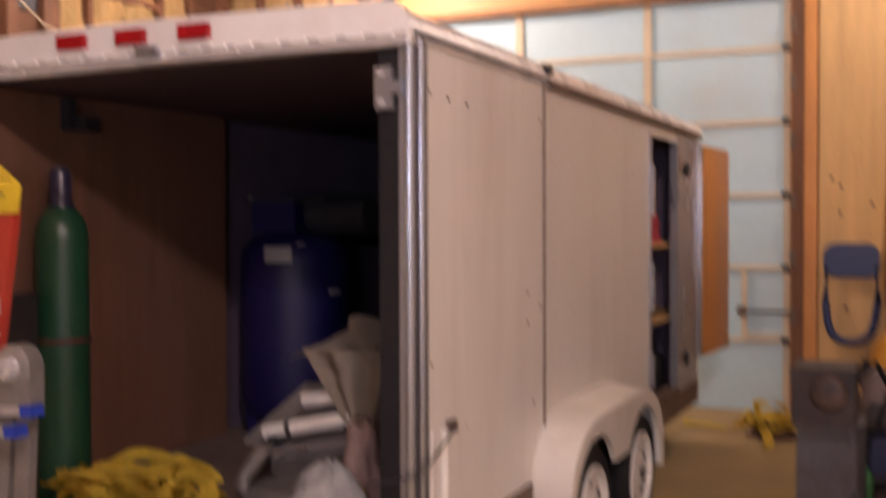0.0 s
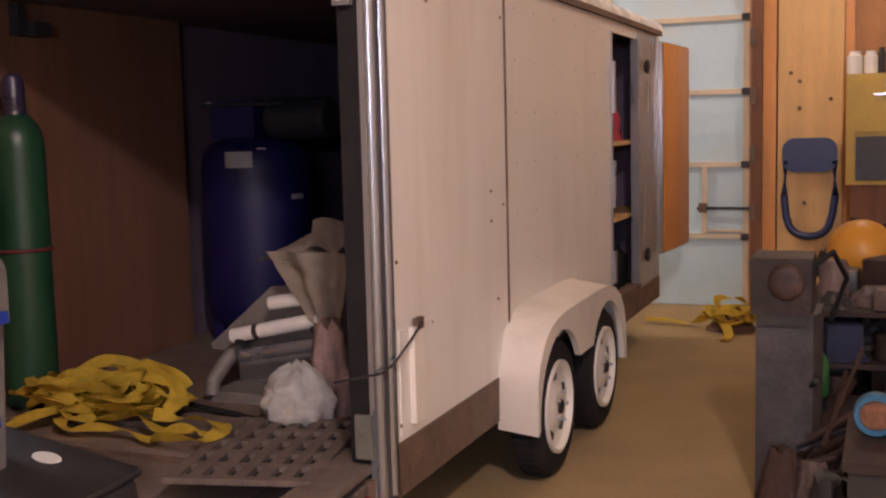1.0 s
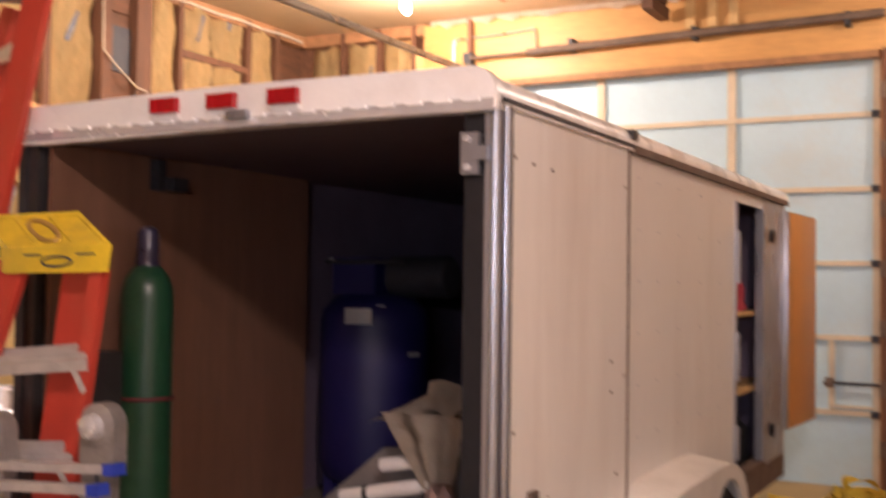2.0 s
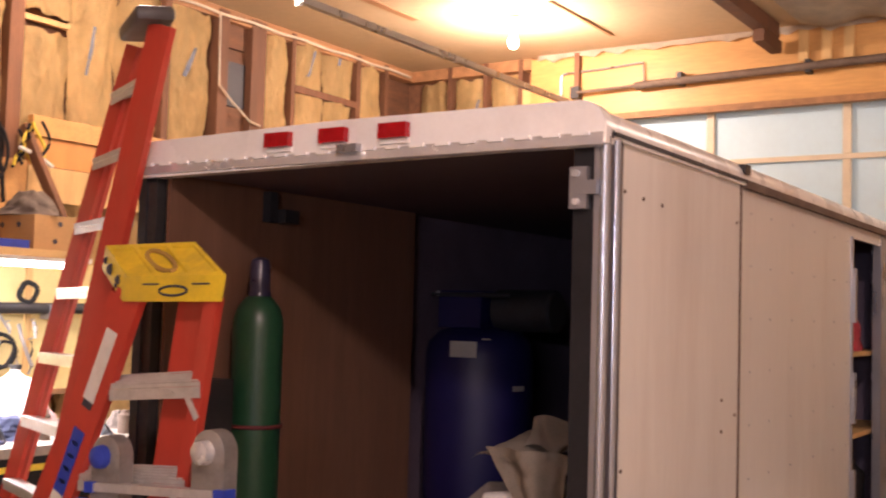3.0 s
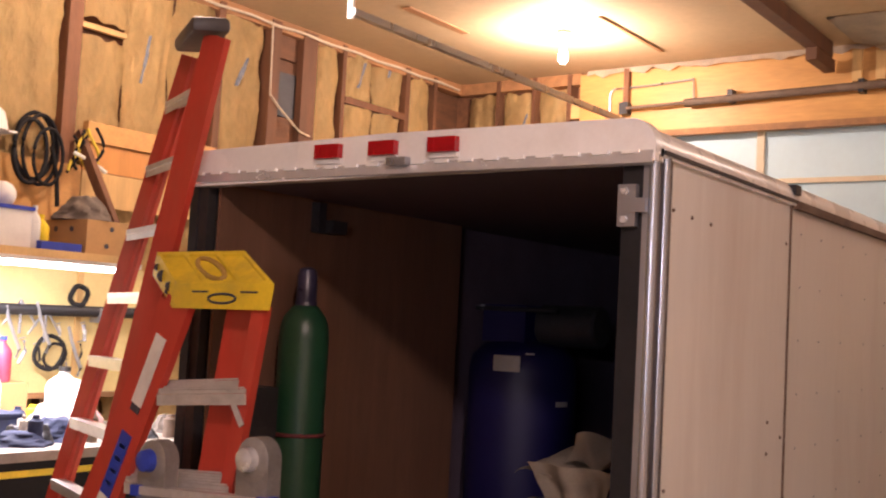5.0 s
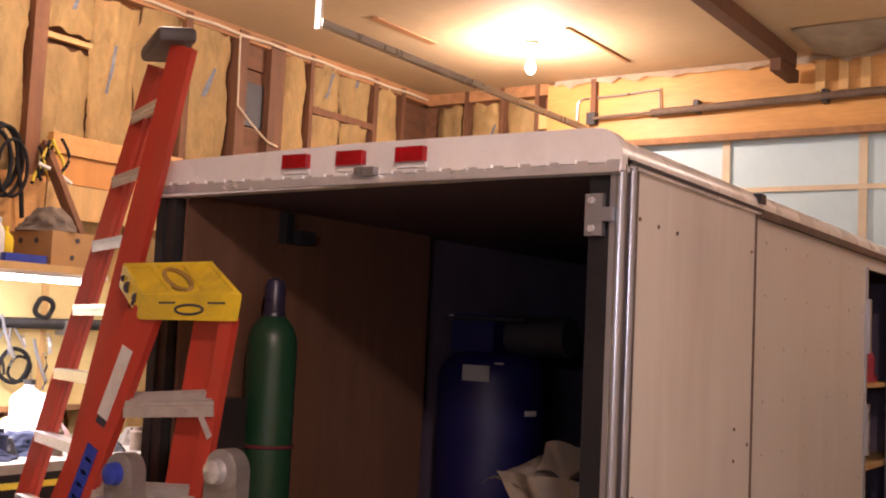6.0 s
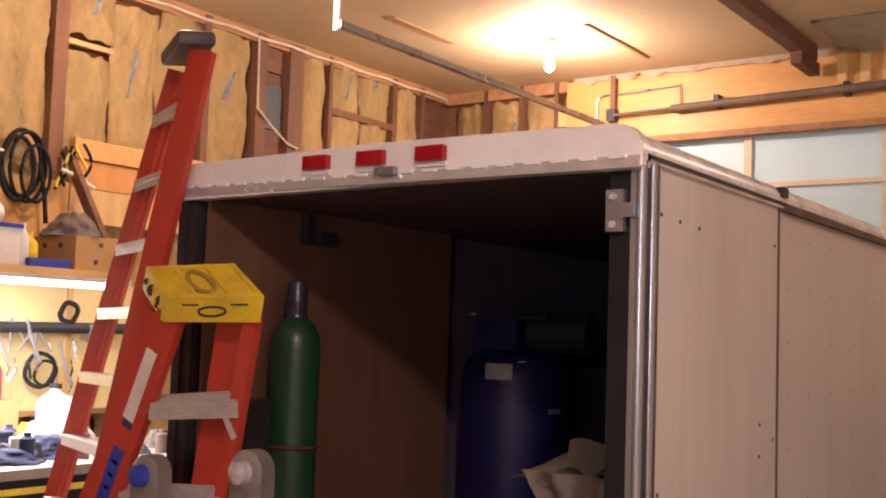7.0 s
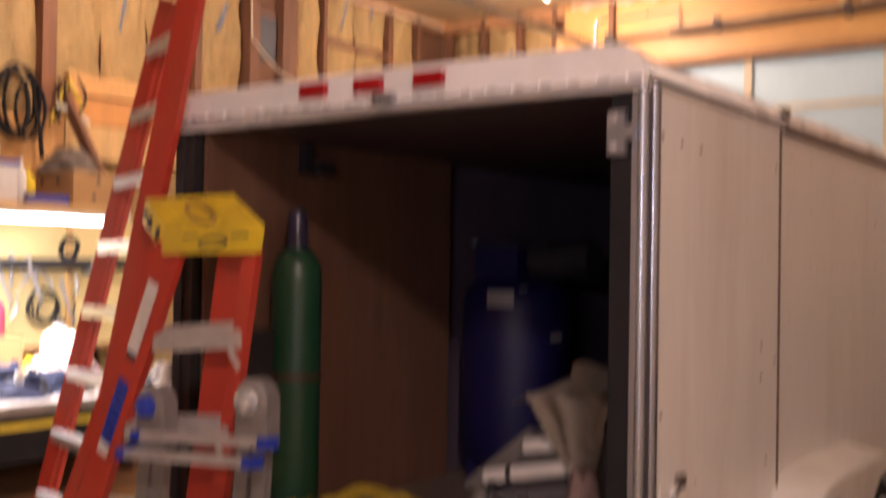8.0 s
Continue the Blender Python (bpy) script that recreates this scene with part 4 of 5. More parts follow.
tube(bm, [(-1.0, 0.60, TF + 0.02), (-1.005, 0.62, 0.46), (-0.99, 0.70, 0.53), (-0.95, 0.79, 0.60)], 0.03, 12)
part("curved_foot", bm, grey_dust, mc)
for a, b, r, mm in (((-0.945, 0.68, 0.629), (-0.53, 0.68, 0.716), 0.028, polished), ((-0.785, 0.70, 0.757), (-0.55, 0.70, 0.797), 0.027, polished), ((-0.90, 0.66, 0.558), (-0.56, 0.66, 0.62), 0.024, alu)):
    bm = B()
    rod(bm, a, b, r, seg=20)
    part("tube", bm, mm, mc, "bright aluminium tube" if mm is polished else "dull aluminium tube")
bm = B()
rod(bm, (-0.845, 0.68, 0.650), (-0.825, 0.68, 0.654), 0.030, seg=20)
part("clamp_band", bm, black_plastic, mc, "black clamp band")
for x in (-0.90, -0.575):
    bpart("cross_bar", (x - 0.012, x + 0.012, 0.64, 0.80, 0.60 + (x + 0.9) * 0.2, 0.622 + (x + 0.9) * 0.2), dark_steel, mc, bevel=0.003)


def cloth(name, label, category, cx, cy, z0, sx, sy, h, material, seed, top=0.4, bulge=0.0):
    """A crumpled heap of cloth or sheeting standing on its base."""
    bm = B()
    n, m = 36, 18
    rings = []
    for j in range(m + 1):
        v = j / m
        ring = []
        for i in range(n):
            a = 2 * math.pi * i / n
            r = (1 - v * (1 - top) + bulge * (math.sin(math.pi * v) ** 0.7 - 0.3)) * (1 + 0.28 * wob(math.cos(a) * 2.2 + seed, math.sin(a) * 2.2, v * 2.5) + 0.10 * wob(math.cos(a) * 7, math.sin(a) * 7 + seed, v * 9))
            ring.append(bm.verts.new((cx + sx * r * math.cos(a), cy + sy * r * math.sin(a), z0 + h * v * (1 + 0.14 * wob(math.cos(a) * 3, math.sin(a) * 3, seed)))))
        rings.append(ring)
    for a, b in zip(rings, rings[1:]):
        for i in range(n):
            bm.faces.new((a[i], a[(i + 1) % n], b[(i + 1) % n], b[i]))
    bm.faces.new(rings[0][::-1])
    bm.faces.new(rings[-1])
    ob = part(name, bm, material, smooth=50)
    return tagged(ob, label, category)


# canvas over a carton beside the frame
ca = thing("canvas_bundle", (-0.58, 0.85, TF), "crumpled beige canvas thrown over a carton", "canvas")
bpart("carton", (-0.52, -0.36, 0.86, 1.10, 0.431, 0.90), rag_beige, ca, bevel=0.008)
bm = B()
def drape(u, v):
    x = -0.83 + 0.46 * u
    z = 0.925 + 0.05 * u + 0.035 * math.sin(u * 7 + 1) + 0.05 * v * (0.4 + u) + 0.02 * wob(u * 6, v * 6, 3)
    return (x, 0.66 + 0.40 * v, z - (0.05 * (1 - u) ** 2) * (1 - v))
sheet(bm, 26, 18, drape)
part("flap", bm, rag_beige, ca, "folded canvas flap", solid=0.012, smooth=60)
bm = B()
def drape2(u, v):
    w2 = 0.36 + 0.64 * v
    return (-0.40 - (0.36 * w2) * (1 - u) - 0.05 * (1 - v), 0.67 + 0.03 * math.sin(u * 11) + 0.02 * wob(u * 5, v * 5, 8) - 0.03, 0.70 + 0.26 * v)
sheet(bm, 22, 16, drape2)
part("hanging_fold", bm, rag_beige, ca, solid=0.01, smooth=60)
bm = B()
def drape3(u, v):
    return (-0.695 + 0.27 * u, 0.80 + 0.02 * math.sin(u * 8 + v * 4) + 0.1 * v, 0.95 + 0.105 * v + 0.012 * math.sin(u * 9))
sheet(bm, 16, 8, drape3)
part("folded_top", bm, rag_beige, ca, solid=0.02, smooth=60)
pk = mat("dusty_pink_wrap", (0.30, 0.20, 0.17), 0.6, vary=0.35, scale=14, bump=0.3)
cloth("wrapped_parcel", "dusty brown wrapped parcel on the trailer deck", "parcel", -0.47, 0.56, TF, 0.075, 0.06, 0.33, pk, 3.3, 0.7)
film = mat("milky_plastic_film", (0.86, 0.84, 0.80), 0.15, vary=0.25, scale=9, fine=30, bump=0.8, dist=0.02)
film.node_tree.nodes["Principled BSDF"].inputs["Transmission Weight"].default_value = 0.55
film.node_tree.nodes["Principled BSDF"].inputs["IOR"].default_value = 1.2
cloth("plastic_bag", "crumpled clear plastic bag on the trailer deck", "plastic bag", -0.52, 0.42, TF, 0.10, 0.09, 0.20, film, 9.1, 0.55, bulge=0.75)

# slotted plate on the deck edge, boards and litter
sp = thing("slotted_plate", (-0.42, 0.0, TF), "dusty slotted metal traction plate at the deck edge", "plate")
dusty = mat("dusty_plate", (0.15, 0.12, 0.10), 0.7, metal=0.2, vary=0.25, scale=12, bump=0.2, dirt=(0.30, 0.25, 0.20), dirt_amt=0.5)
pm = Matrix.Translation((-0.42, 0.07, TF + 0.019)) @ Matrix.Rotation(radians(13), 4, "Z")
bm = B()
rows, cols, wx, wy = 6, 5, 0.068, 0.125
for i in range(rows + 1):
    x = -rows * wx / 2 + i * wx
    box(bm, x - 0.020, x + 0.020, -cols * wy / 2 - 0.02, cols * wy / 2 + 0.02, -0.009, 0.009, m=pm)
for j in range(cols + 1):
    y = -cols * wy / 2 + j * wy
    for i in range(rows):
        x = -rows * wx / 2 + i * wx
        box(bm, x + 0.0202, x + wx - 0.0202, y - 0.017, y + 0.017, -0.009, 0.008, m=pm)
part("plate", bm, dusty, sp, bevel=0.0)
# added black sheet that imitates the shade seen through the slots
bpart("slot_shade_sheet", (-0.20, 0.20, -0.31, 0.31, -0.0185, -0.0095), rubber, sp, bevel=0, m=pm)
# lowered loading ramp
rp = thing("loading_ramp", (-0.95, -0.9, 0), "lowered worn plywood loading ramp at the trailer's rear", "ramp")
rm = Matrix.Translation((0, -0.035, 0.372)) @ Matrix.Rotation(radians(10.6), 4, "X")
for k in range(6):
    x0 = TL + 0.04 + k * 0.305
    bpart("plank", (x0, x0 + 0.298, -1.96, 0.0, -0.035, -0.004), dusty, rp, bevel=0.003, m=rm)
bpart("ramp_frame", (TL + 0.03, TL + 0.06, -1.96, 0.0, -0.06, -0.036), dark_steel, rp, m=rm)
bpart("ramp_frame", (-0.10, -0.07, -1.96, 0.0, -0.06, -0.036), dark_steel, rp, m=rm)
tagged(bpart("loose_board", (-0.17, -0.03, -0.42, 0.10, 0.0, 0.025), dusty, bevel=0.004, m=Matrix.Translation((0, 0, TF + 0.004)) @ Matrix.Rotation(radians(3), 4, "X")), "dusty loose timber board at the deck edge", "board")
tagged(bpart("pale_board", (-1.35, -0.62, 0.20, 0.36, TF + 0.001, TF + 0.02), dusty, bevel=0.004), "dusty pale board lying on the deck", "board")
bm = B()
tube(bm, [(-1.25, 0.50, TF + 0.012), (-1.0, 0.44, TF + 0.03), (-0.80, 0.42, TF + 0.014), (-0.62, 0.36, TF + 0.012), (-0.5, 0.30, TF + 0.012)], 0.011)
tagged(part("black_cable", bm, rubber), "black cable lying across the trailer deck", "cable")
# black tote
tb = thing("black_tote", (-0.98, -0.4, 0.33), "black plastic tote with rounded lid on the ramp", "tote box")
tm = Matrix.Translation((-1.0, -0.42, 0.315)) @ Matrix.Rotation(radians(10.6), 4, "X") @ Matrix.Rotation(radians(-14), 4, "Z")
bpart("tub", (-0.33, 0.33, -0.20, 0.20, 0.0, 0.085), black_plastic, tb, bevel=0.02, m=tm)
ld = bpart("lid", (-0.345, 0.345, -0.215, 0.215, 0.086, 0.115), black_plastic, tb, bevel=0.014, m=tm)
bm = B()
lathe(bm, [(0.05, 0.115), (0.048, 0.118)], (0, 0, 0), seg=24)
bmesh.ops.transform(bm, matrix=tm @ Matrix.Translation((0.02, 0.12, 0)) @ Matrix.Diagonal((1.3, 0.55, 1, 1)), verts=bm.verts[:])
part("oval_badge", bm, sticker, ld, "pale oval badge")

# yellow webbing
web = mat("yellow_webbing", (0.78, 0.58, 0.05), 0.8, vary=0.2, scale=14, fine=160, bump=0.3, dirt=(0.40, 0.28, 0.06), dirt_amt=0.5)


def ribbon(name, pts, width, material, label, category, n=6, tilt=0.4):
    """A flat woven strap through the points, smoothly rounded and twisting a little."""
    P = [Vector(p) for p in pts]
    path = []
    for i in range(len(P) - 1):
        p0, p1, p2, p3 = P[max(i - 1, 0)], P[i], P[i + 1], P[min(i + 2, len(P) - 1)]
        for k in range(n):
            t = k / n
            path.append(0.5 * ((2 * p1) + (p2 - p0) * t + (2 * p0 - 5 * p1 + 4 * p2 - p3) * t * t + (3 * p1 - p0 - 3 * p2 + p3) * t ** 3))
    path.append(P[-1])
    bm = B()
    rows = []
    for i, p in enumerate(path):
        d = (path[min(i + 1, len(path) - 1)] - path[max(i - 1, 0)]).normalized()
        s = d.cross(Vector((0, 0, 1))).normalized()
        up = s.cross(d)
        ang = tilt * 3 * wob(i * 0.13, len(path), 2.7)
        s2 = s * math.cos(ang) + up * math.sin(ang)
        lift = abs(math.sin(ang)) * width / 2
        rows.append([bm.verts.new(p + Vector((0, 0, lift)) + s2 * width * f) for f in (-0.5, -0.17, 0.17, 0.5)])
    for a, b in zip(rows, rows[1:]):
        for i in range(3):
            bm.faces.new((a[i], a[i + 1], b[i + 1], b[i]))
    return part(name, bm, material, solid=0.009, smooth=60)


zt0 = TF + 0.012
s = ribbon("tow_strap", [(-1.62, -0.30, 0.40), (-1.45, -0.12, 0.40), (-1.30, 0.08, zt0 + 0.05), (-1.10, 0.22, zt0 + 0.07), (-0.98, 0.30, zt0 + 0.05), (-0.92, 0.36, zt0 + 0.04), (-1.05, 0.44, zt0 + 0.08), (-1.3, 0.46, zt0 + 0.13),
                          (-1.45, 0.40, zt0 + 0.12), (-1.38, 0.28, zt0 + 0.10), (-1.18, 0.30, zt0 + 0.13), (-1.0, 0.34, zt0 + 0.11), (-0.94, 0.26, zt0 + 0.05), (-1.08, 0.16, zt0 + 0.04), (-1.25, 0.12, zt0 + 0.04),
                          (-1.20, 0.02, zt0 + 0.02), (-1.02, 0.06, zt0 + 0.02), (-0.84, 0.02, zt0 + 0.01), (-0.76, -0.02, zt0 + 0.02), (-0.64, 0.06, zt0 + 0.02), (-0.66, 0.17, zt0 + 0.03), (-0.78, 0.20, zt0 + 0.03), (-0.95, 0.18, zt0 + 0.03)], 0.048, web, "", "", tilt=0.7)
tagged(s, "yellow woven tow strap heaped on the trailer deck", "strap")
for k, pts in enumerate((
        [(-1.52, 0.20, zt0 + 0.02), (-1.36, 0.30, zt0 + 0.10), (-1.20, 0.38, zt0 + 0.12), (-1.05, 0.36, zt0 + 0.11), (-0.92, 0.30, zt0 + 0.07), (-0.95, 0.20, zt0 + 0.03), (-1.12, 0.22, zt0 + 0.06), (-1.32, 0.20, zt0 + 0.10), (-1.44, 0.12, zt0 + 0.04)],
        [(-1.46, 0.32, zt0 + 0.06), (-1.33, 0.42, zt0 + 0.14), (-1.22, 0.40, zt0 + 0.13), (-1.08, 0.30, zt0 + 0.12), (-1.22, 0.22, zt0 + 0.11), (-1.40, 0.26, zt0 + 0.12), (-1.30, 0.36, zt0 + 0.12), (-1.12, 0.42, zt0 + 0.13), (-0.96, 0.40, zt0 + 0.08)],
        [(-1.50, 0.02, zt0 + 0.01), (-1.36, 0.14, zt0 + 0.05), (-1.18, 0.10, zt0 + 0.06), (-1.02, 0.14, zt0 + 0.05), (-0.86, 0.10, zt0 + 0.02), (-0.74, 0.12, zt0 + 0.02), (-0.66, 0.10, zt0 + 0.02)])):
    s = ribbon("tow_strap", pts, 0.050, web, "", "", tilt=0.9)
    tagged(s, "loop of yellow woven tow strap on the deck", "strap", "heaped straps")
srng = random.Random(5)
for k in range(12):
    cx, cy, rx, ry, ph = srng.uniform(-1.34, -1.14), srng.uniform(0.20, 0.32), srng.uniform(0.14, 0.26), srng.uniform(0.07, 0.13), srng.uniform(0, 6.28)
    pts = [(cx + rx * math.cos(ph + 0.55 * i), cy + ry * math.sin(ph + 0.55 * i), zt0 + 0.015 + 0.008 * k + 0.022 * abs(math.sin(1.3 * i + k))) for i in range(10)]
    s = ribbon("tow_strap", pts, 0.050, web, "", "", tilt=0.8)
    tagged(s, "loop of yellow woven tow strap on the deck", "strap", "heaped straps")
for k in range(6):
    ph = srng.uniform(0, 6.28)
    pts = [(0.40 + 0.17 * math.cos(ph + 0.7 * i), 4.56 + 0.12 * math.sin(ph + 0.7 * i), 0.11 + 0.035 * math.sin(2.1 * i + k)) for i in range(6)]
    s = ribbon("tow_strap", pts, 0.055, web, "", "", tilt=0.6)
    tagged(s, "loop of yellow strap heaped on a dark sack", "strap", "floor straps")
s = ribbon("tow_strap", [(-0.20, 4.72, 0.02), (-0.05, 4.70, 0.03), (0.12, 4.68, 0.02), (0.22, 4.60, 0.06), (0.33, 4.52, 0.14), (0.42, 4.62, 0.16), (0.34, 4.72, 0.12), (0.26, 4.58, 0.10), (0.40, 4.46, 0.06), (0.52, 4.58, 0.10), (0.50, 4.72, 0.14), (0.40, 4.70, 0.20), (0.30, 4.62, 0.18), (0.36, 4.46, 0.08), (0.42, 4.30, 0.02), (0.40, 4.16, 0.01)], 0.06, web, "", "")
tagged(s, "yellow strap thrown over a dark heap on the floor", "strap")
cloth("dark_sack", "dark brown sack on the concrete floor", "sack", 0.40, 4.60, 0.0, 0.16, 0.12, 0.12, mat("brown_sacking", (0.14, 0.08, 0.05), 0.9), 4.4, 0.5)
bm = B()
lathe(bm, [(0.02, 0.0), (0.024, 0.01), (0.016, 0.05)], (-0.56, 0.44, TF), seg=12)
tagged(part("yellow_fitting", bm, yellow_pl), "small yellow plastic fitting on the deck", "fitting")

# shelves and load behind the side door
su = thing("shelf_unit", (-0.25, 3.3, TF), "pine shelf unit inside the trailer's side door", "shelf")
# uprights toned dark to imitate shade inside the doorway
bpart("upright", (-0.50, -0.06, 4.10, 4.13, TF, 1.85), shaded_liner, su)
bpart("upright", (-0.50, -0.06, 2.91, 2.94, TF, 1.85), shaded_liner, su)
for z in (0.86, 1.285):
    bpart("shelf", (-0.50, -0.05, 2.942, 4.098, z - 0.012, z + 0.012), pine, su, bevel=0.002)
bpart("back", (-0.52, -0.505, 2.92, 4.12, TF, 1.85), dark_steel, su)
redm = mat("red_cloth", (0.35, 0.03, 0.05), 0.8, vary=0.3, scale=20, bump=0.3)
cloth("red_bag", "dark red soft bag on the shelf", "bag", -0.17, 3.42, 1.298, 0.10, 0.2, 0.20, redm, 2.0, 0.6)
for y, z, h, r in ((3.15, 0.873, 0.16, 0.05), (3.35, 0.873, 0.2, 0.06), (3.2, TF + 0.001, 0.25, 0.08), (3.45, TF + 0.001, 0.18, 0.07), (3.65, TF + 0.001, 0.3, 0.08)):
    bm = B()
    lathe(bm, [(r * 0.9, z), (r, z + 0.01), (r, z + h * 0.75), (r * 0.4, z + h * 0.9), (r * 0.35, z + h)], (-0.18, y, 0), seg=16)
    tagged(part("dark_canister", bm, black_plastic), "dark plastic canister on the trailer shelf", "canister", "stored canisters")

# ---- workbench against the left wall ----
bench_top = mat("worn_grey_bench_top", (0.30, 0.26, 0.22), 0.6, vary=0.25, scale=8, bump=0.15)
peg = mat("yellow_pegboard", (0.72, 0.58, 0.26), 0.7, vary=0.12, scale=3, bump=0.1, dirt=(0.5, 0.36, 0.14), dirt_amt=0.4)
card = mat("brown_cardboard", (0.46, 0.27, 0.11), 0.8, vary=0.12, scale=5, bump=0.08)
white_pl = mat("white_plastic", (0.78, 0.77, 0.73), 0.4, vary=0.08, scale=8)
navy = mat("navy_cloth", (0.02, 0.025, 0.06), 0.9, vary=0.3, scale=14, bump=0.3)
grey_cloth = mat("grey_brown_cloth", (0.15, 0.12, 0.10), 0.9, vary=0.3, scale=10, bump=0.4)
BX, BZ = -3.02, 0.775
wb = thing("workbench", (-3.7, -0.6, 0), "long workbench with a dark front and a yellow stripe", "workbench")
bpart("worktop", (-4.55, BX, -2.6, 1.25, BZ - 0.045, BZ), bench_top, wb, "worn grey worktop", bevel=0.006)
bpart("apron", (BX - 0.05, BX - 0.012, -2.6, 1.23, BZ - 0.26, BZ - 0.046), rubber, wb, "black drawer front", bevel=0.004)
bpart("stripe", (BX - 0.012, BX - 0.008, -2.6, 1.23, BZ - 0.112, BZ - 0.083), mat("yellow_tape", (0.75, 0.58, 0.03), 0.5, vary=0.2, scale=20), wb, "yellow tape stripe", bevel=0)
for y in (-2.5, -0.7, 1.13):
    bpart("leg", (BX - 0.12, BX - 0.03, y - 0.045, y + 0.045, 0, BZ - 0.26), timber, wb, bevel=0.005)
    bpart("leg", (-4.5, -4.41, y - 0.045, y + 0.045, 0, BZ - 0.046), timber, wb, bevel=0.005)
bpart("lower_shelf", (-4.5, BX - 0.08, -2.5, 1.15, 0.26, 0.29), timber_y, wb, bevel=0.004)
bpart("back_panel", (-4.5, -3.5, 1.10, 1.12, 0.29, BZ - 0.05), timber, wb, bevel=0.002)
pb = thing("pegboard", (-4.53, -0.6, 0.8), "yellow pegboard behind the workbench", "pegboard")
bpart("panel", (-4.535, -4.515, -2.6, 2.0, BZ + 0.12, 1.68), peg, pb, bevel=0.002)
bpart("ledge", (-4.53, -4.46, -2.6, 2.0, BZ + 0.09, BZ + 0.12), timber_y, pb, bevel=0.003)
for y in (-0.2, 0.65, 1.40):
    bpart("batten", (-4.516, -4.500, y - 0.02, y + 0.02, BZ + 0.13, 1.67), pine, pb, bevel=0.002)
gr = thing("grey_rail", (-4.45, 0.5, 1.38), "long grey steel rail across the pegboard", "rail")
bm = B()
rod(bm, (-4.44, -2.4, 1.36), (-4.44, 1.9, 1.40), 0.034, seg=16)
part("rail", bm, dark_steel, gr)
for y in (-1.2, 0.3, 1.5):
    bpart("clip", (-4.50, -4.40, y - 0.015, y + 0.015, 1.33, 1.42), alu, gr)
# hanging loops, hooks and tools
for y, z, r, t in ((1.17, 1.14, 0.10, 0.013), (1.21, 1.12, 0.075, 0.009), (1.35, 1.49, 0.06, 0.016), (0.66, 1.45, 0.07, 0.014), (0.30, 1.15, 0.10, 0.01), (-0.2, 1.3, 0.08, 0.012)):
    bm = B()
    tube(bm, [(-4.44 + 0.01 * math.sin(a * 3), y + r * math.cos(a), z + r * math.sin(a)) for a in (2 * math.pi * i / 26 for i in range(27))], t)
    tagged(part("hose_loop", bm, rubber), "dark rubber hose loop hung on the pegboard", "hose", "loops on the pegboard")
for y, z in ((0.85, 1.33), (1.05, 1.36), (0.55, 1.30), (0.1, 1.34), (1.28, 1.22)):
    bm = B()
    tube(bm, [(-4.42, y, z + 0.08), (-4.40, y + 0.01, z), (-4.40, y + 0.05, z - 0.09), (-4.40, y + 0.09, z - 0.17), (-4.40, y + 0.07, z - 0.22)], 0.011)
    tagged(part("hand_tool", bm, alu), "grey metal hand tool on a hook", "tool", "tools on the pegboard")
for y, z in ((0.95, 1.35), (1.12, 1.30)):
    bm = B()
    for d in (-0.11, 0.11):
        rod(bm, (-4.43, y, z + 0.10), (-4.43, y + d, z - 0.05), 0.007)
    rod(bm, (-4.43, y, z + 0.1), (-4.43, y, z - 0.1), 0.009)
    tagged(part("puller", bm, alu), "three-armed metal puller hanging on the pegboard", "tool", "pullers")


def bottle(name, x, y, z, r, h, material, label, cap=None, neck=0.35):
    t = thing(name, (x, y, z), label, "bottle")
    bm = B()
    lathe(bm, [(r * 0.9, z), (r, z + 0.01), (r, z + h * 0.62), (r * 0.85, z + h * 0.72), (r * neck, z + h * 0.86), (r * neck, z + h * 0.92)], (x, y, 0), seg=20)
    part("body", bm, material, t)
    bm = B()
    lathe(bm, [(r * neck * 1.15, z + h * 0.91), (r * neck * 1.15, z + h)], (x, y, 0), seg=14)
    part("cap", bm, cap or black_plastic, t)
    return t


bottle("spray_bottle", -4.38, 0.82, BZ + 0.20, 0.055, 0.26, mat("red_blue_label", (0.45, 0.05, 0.10), 0.4, vary=0.5, scale=12), "red and blue plastic bottle on the bench ledge", blue_pl)
bpart_ledge = bpart("bottle_riser", (-4.50, -4.30, 0.70, 0.95, BZ + 0.001, BZ + 0.199), card, bevel=0.004)
tagged(bpart_ledge, "small cardboard box on the bench", "box")
bottle("white_jug", -4.0, 0.50, BZ + 0.001, 0.075, 0.34, white_pl, "white plastic jug with a blue band", blue_pl)
bottle("white_jug", -4.15, 1.08, BZ + 0.001, 0.10, 0.30, white_pl, "white plastic jug on the workbench", None, 0.3)
bottle("white_jug", -3.55, 1.15, BZ + 0.001, 0.07, 0.16, white_pl, "short white tub beside the trailer end of the bench", None, 0.6)
bpart2 = thing("parts_box", (-3.75, 0.42, BZ), "dark navy parts box on the workbench", "box")
bpart("tub", (-3.82, -3.62, 0.30, 0.48, BZ + 0.001, BZ + 0.09), navy, bpart2, bevel=0.01)
bpart("lid", (-3.83, -3.61, 0.29, 0.49, BZ + 0.091, BZ + 0.103), navy, bpart2, bevel=0.004)
cloth("work_glove", "black work glove lying on the workbench", "glove", -3.35, 0.50, BZ, 0.16, 0.15, 0.10, navy, 1.7, 0.5)
cloth("work_glove", "black work glove lying on the workbench", "glove", -3.25, 0.22, BZ, 0.13, 0.15, 0.06, navy, 2.9, 0.5)
cloth("pale_rag", "pale crumpled rag on the workbench", "rag", -3.75, 0.72, BZ, 0.14, 0.13, 0.13, rag_beige, 6.1, 0.4)
